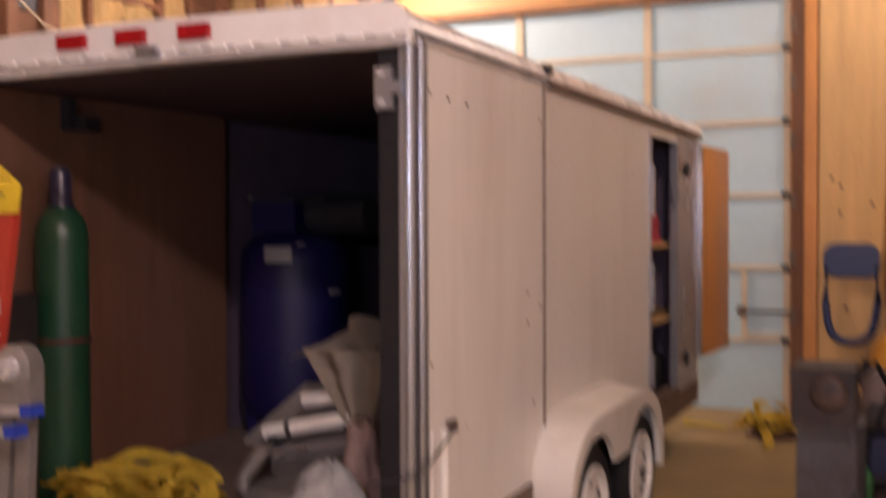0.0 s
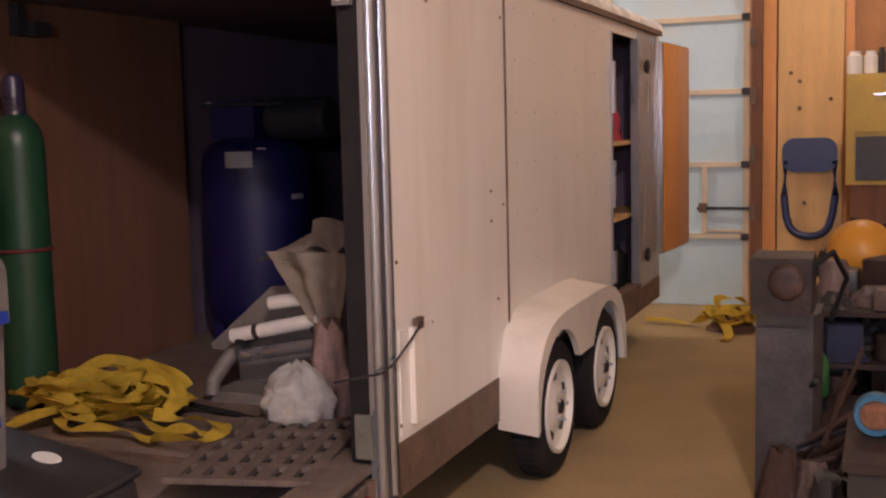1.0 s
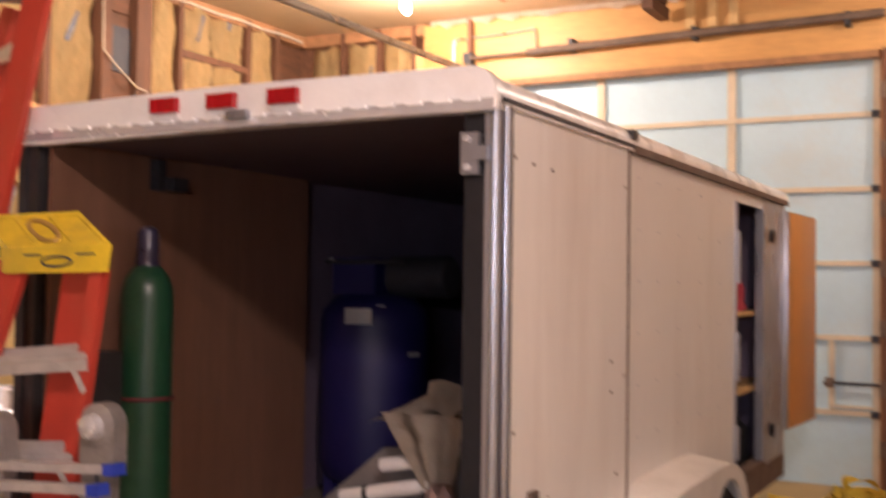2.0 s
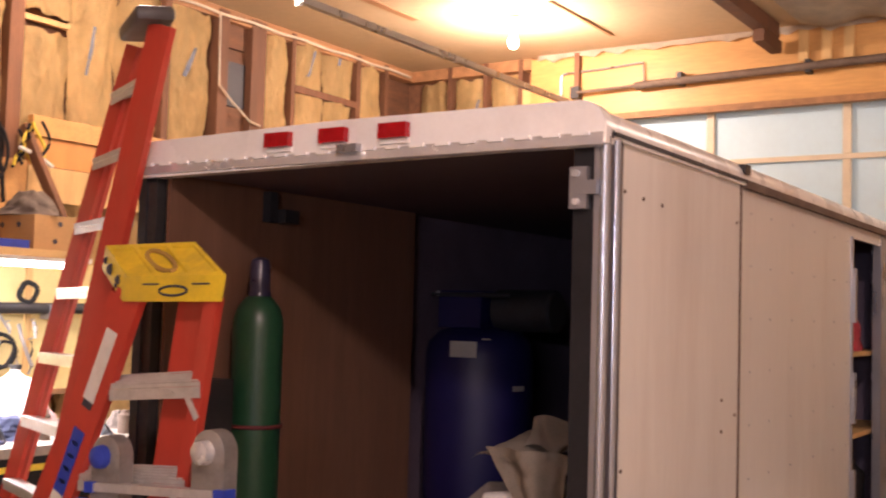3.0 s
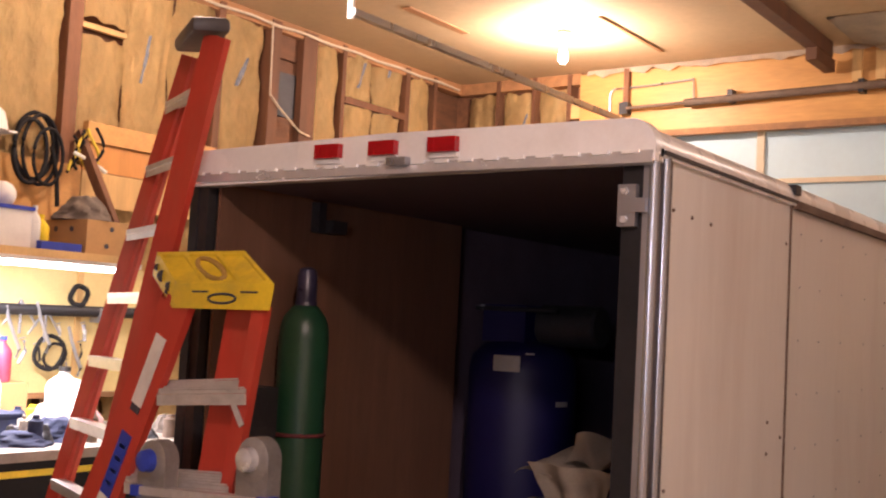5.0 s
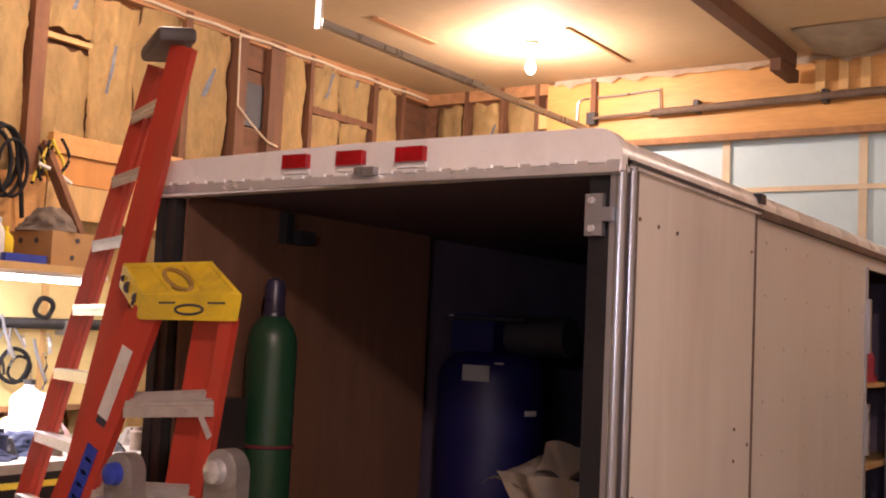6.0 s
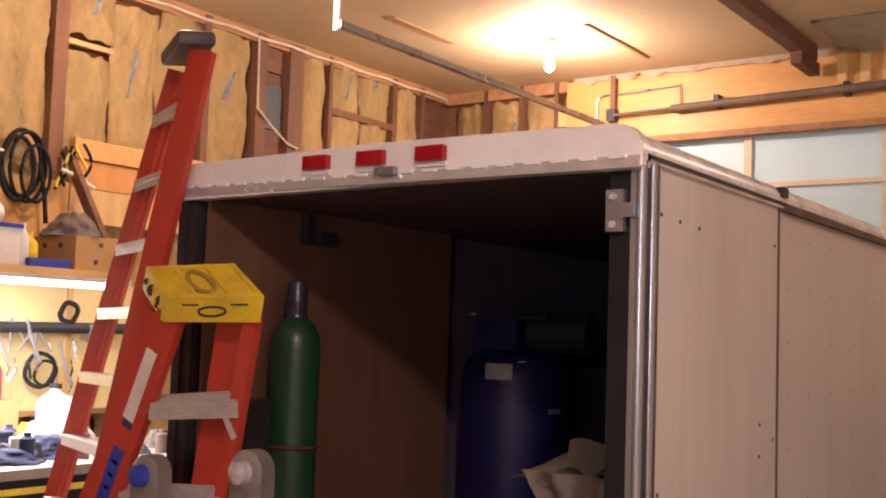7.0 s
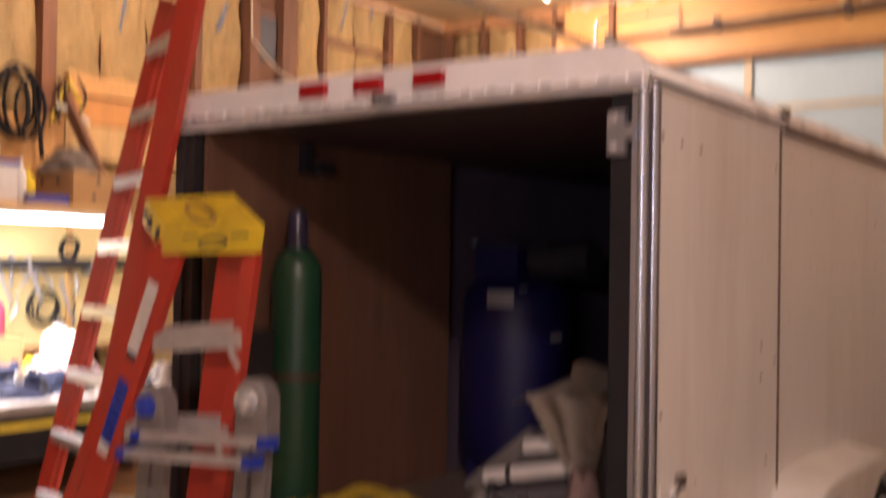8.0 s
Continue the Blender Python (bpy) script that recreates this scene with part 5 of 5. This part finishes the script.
cloth("pink_rag", "pale pink crumpled rag on the workbench", "rag", -3.62, 0.85, BZ, 0.11, 0.12, 0.12, mat("pink_cloth", (0.62, 0.42, 0.42), 0.9), 7.7, 0.4)
cloth("clear_sack", "crumpled clear plastic sack on the workbench", "plastic bag", -3.9, 0.98, BZ, 0.13, 0.11, 0.24, mat("frosted_film", (0.75, 0.75, 0.74), 0.3), 8.2, 0.35)
rng = random.Random(11)
jm = [alu, dark_steel, white_pl, blue_pl, rust_steel, black_plastic, red_lens, yellow_pl]
for i in range(26):
    x, y = rng.uniform(-4.4, -3.15), rng.uniform(-1.8, 1.15)
    r, h = rng.uniform(0.02, 0.045), rng.uniform(0.05, 0.16)
    m = jm[i % len(jm)]
    if i % 3 == 0:
        tagged(bpart("small_box", (x - r * 1.4, x + r * 1.4, y - r * 2, y + r * 2, BZ + 0.001, BZ + h * 0.6), m, bevel=0.005), "small parts box on the workbench", "box", "bench boxes")
    else:
        bm = B()
        lathe(bm, [(r, BZ + 0.001), (r, BZ + h * 0.8), (r * 0.6, BZ + h * 0.88), (r * 0.55, BZ + h)], (x, y, 0), seg=16)
        tagged(part("small_can", bm, m), "small can standing on the workbench", "can", "bench cans")
crng = random.Random(77)
cm = [white_pl, bright_alu, black_plastic, dark_steel, rag_beige, white_pl, navy, grey_cloth]
for i in range(30):
    x, y, k = crng.uniform(-4.35, -3.2), crng.uniform(0.15, 1.2), cm[i % len(cm)]
    if i % 2:
        cloth("bench_litter", "crumpled wrapping and rag among the tools on the bench", "rag", x, y, BZ, crng.uniform(0.03, 0.08), crng.uniform(0.03, 0.08), crng.uniform(0.03, 0.10), k, i * 0.83, 0.45)["group"] = "bench litter"
    else:
        rr, hh = crng.uniform(0.015, 0.035), crng.uniform(0.05, 0.15)
        bm = B()
        lathe(bm, [(rr, BZ + 0.001), (rr, BZ + hh * 0.8), (rr * 0.5, BZ + hh * 0.88), (rr * 0.5, BZ + hh)], (x, y, 0), seg=14)
        tagged(part("small_can", bm, k), "small can standing on the workbench", "can", "bench cans")
for i in range(12):
    y, z, l = crng.uniform(0.4, 1.75), crng.uniform(1.05, 1.32), crng.uniform(0.06, 0.16)
    t = thing("hung_tool", (-4.47, y, z), "small hand tool hung on the pegboard", "tool", "hung tools")
    bm = B()
    rod(bm, (-4.515, y, z), (-4.46, y, z + 0.01), 0.004, seg=8)
    part("hook", bm, alu, t)
    bm = B()
    tube(bm, [(-4.47, y, z - 0.005), (-4.465, y + 0.01, z - l * 0.5), (-4.47, y + crng.uniform(-0.03, 0.03), z - l)], crng.uniform(0.006, 0.014))
    part("grip", bm, cm[i % len(cm)], t)
# shelf over the bench with the tube lamp below it
sh = thing("wall_shelf", (-4.2, -0.6, 1.70), "long timber shelf on angled brackets", "shelf")
bpart("plank", (-4.56, -3.92, -2.6, 1.20, 1.700, 1.725), timber_y, sh, bevel=0.004)
bpart("edge", (-3.918, -3.898, -2.6, 1.20, 1.685, 1.728), pine, sh, bevel=0.003)
for y in (-2.4, -1.0, 1.30):
    beam("bracket", (-4.50, y, 2.50), (-3.97, y + 0.005, 1.74), 0.04, 0.07, timber, sh, "dark angled strut", side=Vector((0, 1, 0)))
tlm = thing("tube_lamp", (-4.15, 0.35, 1.68), "lit white tube lamp under the shelf", "lamp")
bpart("housing", (-4.22, -4.08, -0.80, 1.52, 1.67, 1.699), white_pl, tlm, bevel=0.005)
bm = B()
rod(bm, (-4.15, -0.76, 1.652), (-4.15, 1.48, 1.652), 0.016, seg=14)
ob = part("tube", bm, glow("tube_glow", (1.0, 0.97, 0.88), 14), tlm, "glowing tube")
ob.visible_shadow = False
ntl = thing("tube_lamp", (2.2, YN_TUBE, 1.86), "lit cool white tube lamp on the near wall", "lamp")
bpart("housing", (1.55, 2.85, YN + 0.001, YN_TUBE + 0.02, 1.80, 1.92), white_pl, ntl, bevel=0.005)
bm = B()
rod(bm, (1.60, YN_TUBE + 0.035, 1.86), (2.80, YN_TUBE + 0.035, 1.86), 0.014, seg=12)
ob = part("tube", bm, glow("cool_tube_glow", (0.86, 0.95, 1.0), 14), ntl, "glowing tube")
ob.visible_shadow = False
bpart_c = thing("cardboard_carton", (-4.1, 1.15, 1.726), "brown cardboard carton with round hand holes", "carton")
cb = bpart("carton_body", (-4.36, -3.96, 1.02, 1.30, 1.727, 1.925), card, bpart_c, bevel=0.004)
for p in ((-4.25, 1.87), (-4.10, 1.87)):
    bm = B()
    lathe(bm, [(0.017, -0.003), (0.017, 0.001)], (p[0], 1.019, p[1]), "Y", 14)
    part("hand_hole", bm, mark, cb)
for y, z in ((1.16, 1.78), (1.19, 1.88)):
    bm = B()
    lathe(bm, [(0.015, -0.001), (0.015, 0.003)], (-3.961, y, z), "X", 14)
    part("hand_hole", bm, mark, cb)
cloth("dark_jacket", "grey-brown jacket folded on the carton", "jacket", -4.16, 1.13, 1.926, 0.20, 0.17, 0.14, grey_cloth, 5.2, 0.35)
bm = B()
box(bm, -4.02, -3.94, 0.72, 0.98, 1.726, 1.775)
tagged(part("blue_tray", bm, blue_pl, bevel=0.008), "shallow blue plastic tray on the shelf", "tray")
bk = thing("white_bucket", (-4.1, 0.55, 1.726), "white plastic bucket with a blue lid", "bucket")
bpart("bucket_body", (-4.22, -3.98, 0.42, 0.68, 1.727, 1.93), white_pl, bk, bevel=0.02)
bpart("lid", (-4.23, -3.97, 0.41, 0.69, 1.931, 1.952), blue_pl, bk, "blue lid", bevel=0.006)
bottle("tall_white_bottle", -4.02, 0.72, 1.727, 0.035, 0.24, white_pl, "tall white bottle on the wall shelf", white_pl)
bottle("yellow_jug", -4.08, 0.80, 1.727, 0.05, 0.20, yellow_pl, "yellow plastic jug on the wall shelf", yellow_pl)
for y, r, m, lb in ((0.66, 0.075, white_pl, "white"), (0.50, 0.07, red_fib, "orange")):
    bm = B()
    bmesh.ops.create_uvsphere(bm, u_segments=24, v_segments=14, radius=r, matrix=Matrix.Translation((-4.25, y, 1.953 + r)))
    tagged(part("play_ball", bm, m, smooth=180), lb + " ball resting on the bucket lid", "ball", "balls")
# coiled hoses, hard hat and coats on the wall
for k, (dy, r1, r2, t) in enumerate(((0, 0.13, 0.20, 0.013), (0.03, 0.12, 0.21, 0.012), (-0.05, 0.11, 0.19, 0.014), (0.06, 0.10, 0.17, 0.011))):
    bm = B()
    tube(bm, [(-4.50 + 0.02 * k, 1.0 + dy + r1 * math.cos(a), 2.37 - 0.02 * k + r2 * math.sin(a)) for a in (2 * math.pi * i / 30 for i in range(31))], t)
    tagged(part("air_hose", bm, rubber), "coiled black air hose hung on the wall", "hose", "coiled hoses")
bm = B()
tube(bm, [(-4.47, 1.1, 2.38), (-4.46, 1.14, 2.2), (-4.46, 1.16, 2.02)], 0.014)
tagged(part("hose_tail", bm, rubber), "hanging end of a black hose", "hose")
ys = thing("cord_bundle", (-4.46, 1.28, 2.4), "bundle of yellow and black cord on a nail", "cord")
for k in range(7):
    bm = B()
    tube(bm, [(-4.46 + 0.012 * k, 1.24 + 0.02 * k + 0.05 * math.sin(a + k), 2.47 - 0.06 * a + 0.01 * k) for a in (0.55 * i for i in range(8))], 0.010)
    part("cord", bm, web if k % 2 else rubber, ys)
bm = B()
tube(bm, [(-4.42, 1.22, 2.36), (-4.38, 1.32, 2.32), (-4.36, 1.42, 2.26)], 0.012)
part("cord", bm, white_pl, ys)
bpart_l = thing("wall_ledger", (-4.5, 1.9, 2.5), "orange timber ledger and boards on the wall", "ledger")
bpart("ledger", (XL + 0.045, XL + 0.10, 1.36, 2.42, 2.46, 2.585), ply_header, bpart_l, bevel=0.004)
bpart("board", (XL + 0.045, XL + 0.075, 1.36, 2.42, 2.28, 2.455), ply_orange, bpart_l, bevel=0.003)
bpart("board", (XL + 0.045, XL + 0.075, 1.36, 2.42, 2.06, 2.275), pine, bpart_l, bevel=0.003)
bpart("board", (XL + 0.045, XL + 0.07, 0.70, 1.35, 1.74, 2.30), ply_header, bpart_l, bevel=0.003)
ht = thing("hard_hat", (-4.3, 0.60, 2.38), "white hard hat hung on the wall", "hard hat")
bm = B()
lathe(bm, [(0.135, 2.39), (0.125, 2.40), (0.12, 2.44), (0.10, 2.50), (0.06, 2.535), (0.01, 2.545)], (-4.36, 0.585, 0), seg=26)
part("shell", bm, white_pl, ht)
bpart("peak", (-4.44, -4.28, 0.69, 0.74, 2.385, 2.398), white_pl, ht, bevel=0.004)
cloth("dark_coat", "dark coat hanging on the wall", "coat", -4.43, 0.50, 2.02, 0.10, 0.22, 0.36, navy, 3.1, 0.8)

# ---- right of the door ----
jt = thing("door_trim", (0.55, 5.45, 0), "rough reddish timber door jamb", "trim", kind="structure")
bpart("jamb", (0.43, 0.505, 5.40, 5.498, 0, DT), timber, jt, bevel=0.006)
bpart("jamb", (0.508, 0.60, 5.42, 5.498, 0, DT), ply_orange, jt, bevel=0.004)
for k in range(7):
    z = 0.25 + 0.42 * k
    bpart("bracket", (0.42, 0.46, 5.385, 5.40, z, z + 0.12), rust_steel, jt)
pc = thing("plywood_panel", (0.84, 5.43, 0), "tall pale pine board on the wall", "panel", kind="structure")
pp = bpart("panel", (0.615, 1.055, 5.40, 5.470, 0, 3.10), pine, pc, bevel=0.004)
for x, z in ((0.76, 1.66), (0.76, 1.47), (0.70, 1.72), (0.97, 1.53), (0.80, 0.80)):
    bm = B()
    lathe(bm, [(0.010, -0.014), (0.014, 0.0)], (x, 5.40, z), "Y", 10)
    part("knot_bolt", bm, rust_steel, pp)
bpart("edge_board", (1.06, 1.12, 5.41, 5.499, 0, DT), ply_orange, pc, bevel=0.004)
bl_ch = thing("blue_chair_back", (0.83, 5.33, 0.5), "dark blue folding chair hung against the pine board", "chair")
navy_pl = mat("dark_blue_vinyl", (0.025, 0.04, 0.12), 0.35, vary=0.15, scale=8)
bm = B()
prism(bm, [(0.835 + sx * (0.10 + 0.085 * math.cos(a)), 1.14 + sz * (0.035 + 0.085 * math.sin(a))) for sx, sz, a0 in ((1, 1, 0), (-1, 1, 1), (-1, -1, 0), (1, -1, 1)) for a in [math.pi / 2 * (k if a0 == 0 else 5 - k) / 5 for k in range(6)]], "Y", 5.34, 5.385)
part("backrest", bm, navy_pl, bl_ch, bevel=0.012)
bm = B()
tube(bm, [(0.675, 5.36, 1.10), (0.665, 5.36, 0.85), (0.68, 5.36, 0.70)] + [(0.835 - 0.145 * math.cos(a), 5.36, 0.68 - 0.12 * math.sin(a)) for a in (math.pi * i / 10 for i in range(11))] + [(0.99, 5.36, 0.70), (1.01, 5.36, 0.85), (1.0, 5.36, 1.10)], 0.027, 12)
part("tube_frame", bm, navy_pl, bl_ch)
bpart("wall_peg", (0.80, 0.87, 5.38, 5.40, 1.10, 1.13), dark_steel, bl_ch)
mustard = mat("mustard_cabinet_paint", (0.50, 0.33, 0.02), 0.42, vary=0.12, scale=5, dirt=(0.3, 0.2, 0.03), dirt_amt=0.4)
yc = thing("yellow_cabinet", (1.45, 5.1, 0.9), "mustard yellow steel wall cabinet with jars on top", "cabinet")
bpart("body", (1.09, 1.85, 4.95, 5.40, 0.95, 1.68), mustard, yc, bevel=0.008)
dd = bpart("door", (1.15, 1.80, 4.93, 4.948, 1.30, 1.64), mustard, yc, bevel=0.005)
bpart("handle", (1.26, 1.40, 4.915, 4.928, 1.535, 1.55), bright_alu, dd, "bright handle bar")
bpart("name_plate", (1.33, 1.50, 4.925, 4.929, 1.59, 1.635), sticker, dd, bevel=0)
bpart("drawer", (1.15, 1.80, 4.93, 4.948, 0.98, 1.27), black_plastic, yc, bevel=0.005)
for x, h, r in ((1.135, 0.15, 0.05), (1.235, 0.15, 0.045), (1.30, 0.17, 0.025), (1.40, 0.2, 0.04)):
    bm = B()
    lathe(bm, [(r, 1.681), (r, 1.681 + h * 0.8), (r * 0.7, 1.681 + h * 0.85), (r * 0.7, 1.681 + h)], (x, 5.05, 0), seg=18)
    tagged(part("white_jar", bm, white_pl if x != 1.30 else black_plastic), "white jar standing on the yellow cabinet" if x != 1.30 else "black tube standing on the yellow cabinet", "jar", "jars")
bpart_s = bpart("cabinet_stand", (1.12, 1.82, 4.98, 5.38, 0.0, 0.949), timber, bevel=0.01)
tagged(bpart_s, "dark timber stand under the yellow cabinet", "stand")

# grey machine stand with a brown motor housing at its top
gs = thing("machine_stand", (1.03, 1.35, 0), "worn grey steel machine stand with a brown motor housing", "machine")
worn_grey = mat("worn_grey_paint", (0.060, 0.056, 0.060), 0.6, vary=0.5, scale=7, bump=0.3, dirt=(0.022, 0.012, 0.010), dirt_amt=1.0)
bm = B()
prism(bm, [(0.922, 1.22), (1.12, 1.22), (1.14, 1.30), (1.14, 1.50), (0.93, 1.50)], "Z", 0.0, 0.70)
part("column", bm, worn_grey, gs, bevel=0.012)
grime = mat("oily_brown_casting", (0.022, 0.014, 0.012), 0.6, vary=0.6, scale=14, bump=0.4, dirt=(0.10, 0.065, 0.05), dirt_amt=0.7)
hs = bpart("motor_housing", (0.905, 1.115, 1.20, 1.46, 0.70, 0.905), grime, gs, bevel=0.012)
bm = B()
lathe(bm, [(0.02, -0.022), (0.05, -0.020), (0.062, -0.012), (0.066, 0.0)], (1.03, 1.199, 0.82), "Y", 22)
part("end_bell", bm, mat("rubbed_brown_casting", (0.055, 0.030, 0.022), 0.6, vary=0.8, scale=14, bump=0.5), hs, "rubbed brown end bell")
bm = B()
tube(bm, [(1.10, 1.22, 0.86), (1.18, 1.3, 0.92), (1.22, 1.5, 0.80), (1.16, 1.6, 0.62)], 0.010)
part("flex_cable", bm, rubber, gs)
bpart("mount", (0.93, 1.10, 1.205, 1.4, 0.66, 0.72), black_plastic, gs, bevel=0.01)
dark_wood = mat("grimy_dark_wood", (0.026, 0.016, 0.013), 0.75, vary=0.4, scale=5, bump=0.2, stretch=(3, 0.6, 3), dirt=(0.08, 0.05, 0.035), dirt_amt=0.5)
# low timber rack full of odds and ends
rk = thing("low_rack", (1.7, 2.8, 0), "low dark timber rack full of scrap", "rack")
for z in (0.18, 0.42, 0.63):
    bpart("shelf", (1.06, 2.3, 1.75, 4.4, z - 0.02, z), dark_wood, rk, bevel=0.004)
for x in (1.08, 2.26):
    for y in (1.8, 3.1, 4.36):
        bpart("post", (x - 0.03, x + 0.03, y - 0.03, y + 0.03, 0, 0.61), dark_wood, rk, bevel=0.004)
bm = B()
bmesh.ops.create_uvsphere(bm, u_segments=32, v_segments=20, radius=0.152, matrix=Matrix.Translation((1.248, 2.5, 0.782)))
tagged(part("exercise_ball", bm, mat("orange_yellow_rubber", (0.58, 0.27, 0.02), 0.45, vary=0.08, scale=6), smooth=180), "orange-yellow rubber ball on the low rack", "ball")
rng = random.Random(21)
brown = mat("brown_carton", (0.055, 0.028, 0.020), 0.8, vary=0.3, scale=8)
greenp = mat("green_plastic", (0.035, 0.14, 0.04), 0.4)
scrap_rust = mat("oily_rust", (0.040, 0.022, 0.017), 0.7, metal=0.2, vary=0.4, scale=12, bump=0.3)
pale_scrap = mat("grimy_pale_scrap", (0.12, 0.085, 0.075), 0.6, vary=0.4, scale=14, bump=0.3)
pal = [black_plastic, scrap_rust, brown, dark_wood, dark_steel, pale_scrap, black_plastic, scrap_rust, navy, dark_wood]
n = 0
for z, zmax in ((0.0, 0.15), (0.181, 0.2), (0.421, 0.18), (0.631, 0.22)):
    for i in range(16):
        y, x = 1.85 + (i % 8) * 0.31 + rng.uniform(-0.04, 0.04), 1.17 + (i // 8) * 0.22 + rng.uniform(-0.03, 0.05)
        if z > 0.6 and abs(y - 2.5) < 0.28:
            continue
        m, h = pal[rng.randrange(len(pal))], rng.uniform(0.06, zmax)
        if rng.random() < 0.5:
            tagged(bpart("scrap_box", (-0.07, 0.07, -0.09, 0.09, 0.0, h), m, bevel=0.008, m=Matrix.Translation((x, y, z + 0.001)) @ Matrix.Rotation(rng.uniform(-0.6, 0.6), 4, "Z")), "small worn box on the scrap rack", "box", "scrap boxes")
        else:
            r = rng.uniform(0.03, 0.07)
            bm = B()
            lathe(bm, [(r, z + 0.001), (r, z + h * 0.9), (r * 0.8, z + h)], (x, y, 0), seg=16)
            tagged(part("scrap_can", bm, m), "worn can on the scrap rack", "can", "scrap cans")
bottle("green_bottle", 1.10, 1.68, 0.30, 0.055, 0.22, greenp, "green plastic bottle on a crate", None)
cr = thing("dark_crate", (1.45, 1.1, 0), "dark timber crate with scrap on it", "crate")
bpart("crate_body", (1.16, 1.30, 1.52, 1.74, 0.0, 0.298), dark_wood, cr, bevel=0.006)
# stool with a blue tub, near
st = thing("dark_stand", (1.55, 0.6, 0), "dark wooden stand with a pale top", "stand")
bpart("top", (1.25, 1.75, 0.40, 0.90, 0.395, 0.425), dark_wood, st, bevel=0.005)
bpart("stand_body", (1.265, 1.74, 0.42, 0.88, 0.0, 0.394), black_plastic, st, bevel=0.006)
tub = thing("cord_reel", (1.336, 0.70, 0.427), "pale blue plastic reel wound with brown cord", "reel")
bm = B()
lathe(bm, [(0.048, -0.03), (0.062, -0.03), (0.065, -0.026), (0.065, 0.026), (0.062, 0.03), (0.048, 0.03), (0.046, 0.0), (0.048, -0.03)], (1.336, 0.70, 0.493), "Y", 30, caps=False)
part("rim", bm, mat("light_blue_plastic", (0.04, 0.15, 0.27), 0.4, vary=0.15, scale=20), tub, "pale blue rim")
bm = B()
lathe(bm, [(0.012, -0.022), (0.030, -0.026), (0.047, -0.018), (0.047, 0.018), (0.012, 0.022)], (1.336, 0.70, 0.493), "Y", 24)
part("cord_winding", bm, mat("brown_cord", (0.22, 0.10, 0.05), 0.85, vary=0.3, scale=30, bump=0.5), tub, "brown cord winding")
# scrap rods lying over the heap in front of the rack
for i, (a, b, r) in enumerate((((0.93, 0.75, 0.02), (1.24, 1.70, 0.36), 0.018), ((1.02, 0.95, 0.02), (1.5, 1.6, 0.30), 0.012), ((1.1, 0.85, 0.03), (1.22, 1.60, 0.42), 0.010), ((0.98, 1.1, 0.03), (1.6, 1.3, 0.12), 0.02))):
    bm = B()
    rod(bm, a, b, r)
    tagged(part("scrap_pipe", bm, scrap_rust), "rusty scrap pipe leaning on the heap", "pipe", "scrap pipes")
for i in range(16):
    x, y, h = rng.uniform(1.0, 1.24), rng.uniform(0.72, 1.7), rng.uniform(0.04, 0.16)
    m = pal[rng.randrange(len(pal))]
    tagged(bpart("scrap_block", (-0.06, 0.06, -0.05, 0.05, 0, h), m, bevel=0.01, m=Matrix.Translation((x, y if not 1.15 < y < 1.55 else y + 0.42, 0.001)) @ Matrix.Rotation(rng.uniform(-1, 1), 4, "Z")), "grimy metal scrap lying on the floor", "scrap", "floor scrap")
for i in range(34):
    x, y, z = rng.uniform(1.10, 1.55), rng.uniform(1.8, 4.3), rng.choice((0.182, 0.422, 0.632, 0.632))
    if abs(y - 2.5) < 0.26 and z > 0.6:
        y += 0.6
    cloth("oily_rag", "oily crumpled rag lying on the scrap rack", "rag", x, y, z, rng.uniform(0.06, 0.12), rng.uniform(0.06, 0.12), rng.uniform(0.05, 0.13), pal[rng.randrange(len(pal))], i * 1.37, rng.uniform(0.25, 0.6))["group"] = "rags"
for i in range(18):
    x, y = rng.uniform(1.0, 1.22), rng.uniform(0.7, 1.15) if i % 2 else rng.uniform(1.55, 1.75)
    cloth("oily_rag", "oily crumpled rag lying in the floor heap", "rag", x, y, 0.0, rng.uniform(0.05, 0.10), rng.uniform(0.05, 0.10), rng.uniform(0.08, 0.30), pal[rng.randrange(len(pal))], i * 2.11, rng.uniform(0.3, 0.6))["group"] = "rags"
for i in range(14):
    a = Vector((rng.uniform(1.0, 1.2), rng.uniform(0.9, 1.7), rng.uniform(0.02, 0.3)))
    b = a + Vector((rng.uniform(0.1, 0.5), rng.uniform(-0.3, 0.5), rng.uniform(0.05, 0.3)))
    bm = B()
    rod(bm, a, b, rng.uniform(0.006, 0.014), seg=8)
    tagged(part("scrap_rod", bm, scrap_rust if i % 3 else dark_steel), "thin rusty rod stuck in the scrap heap", "rod", "scrap rods")
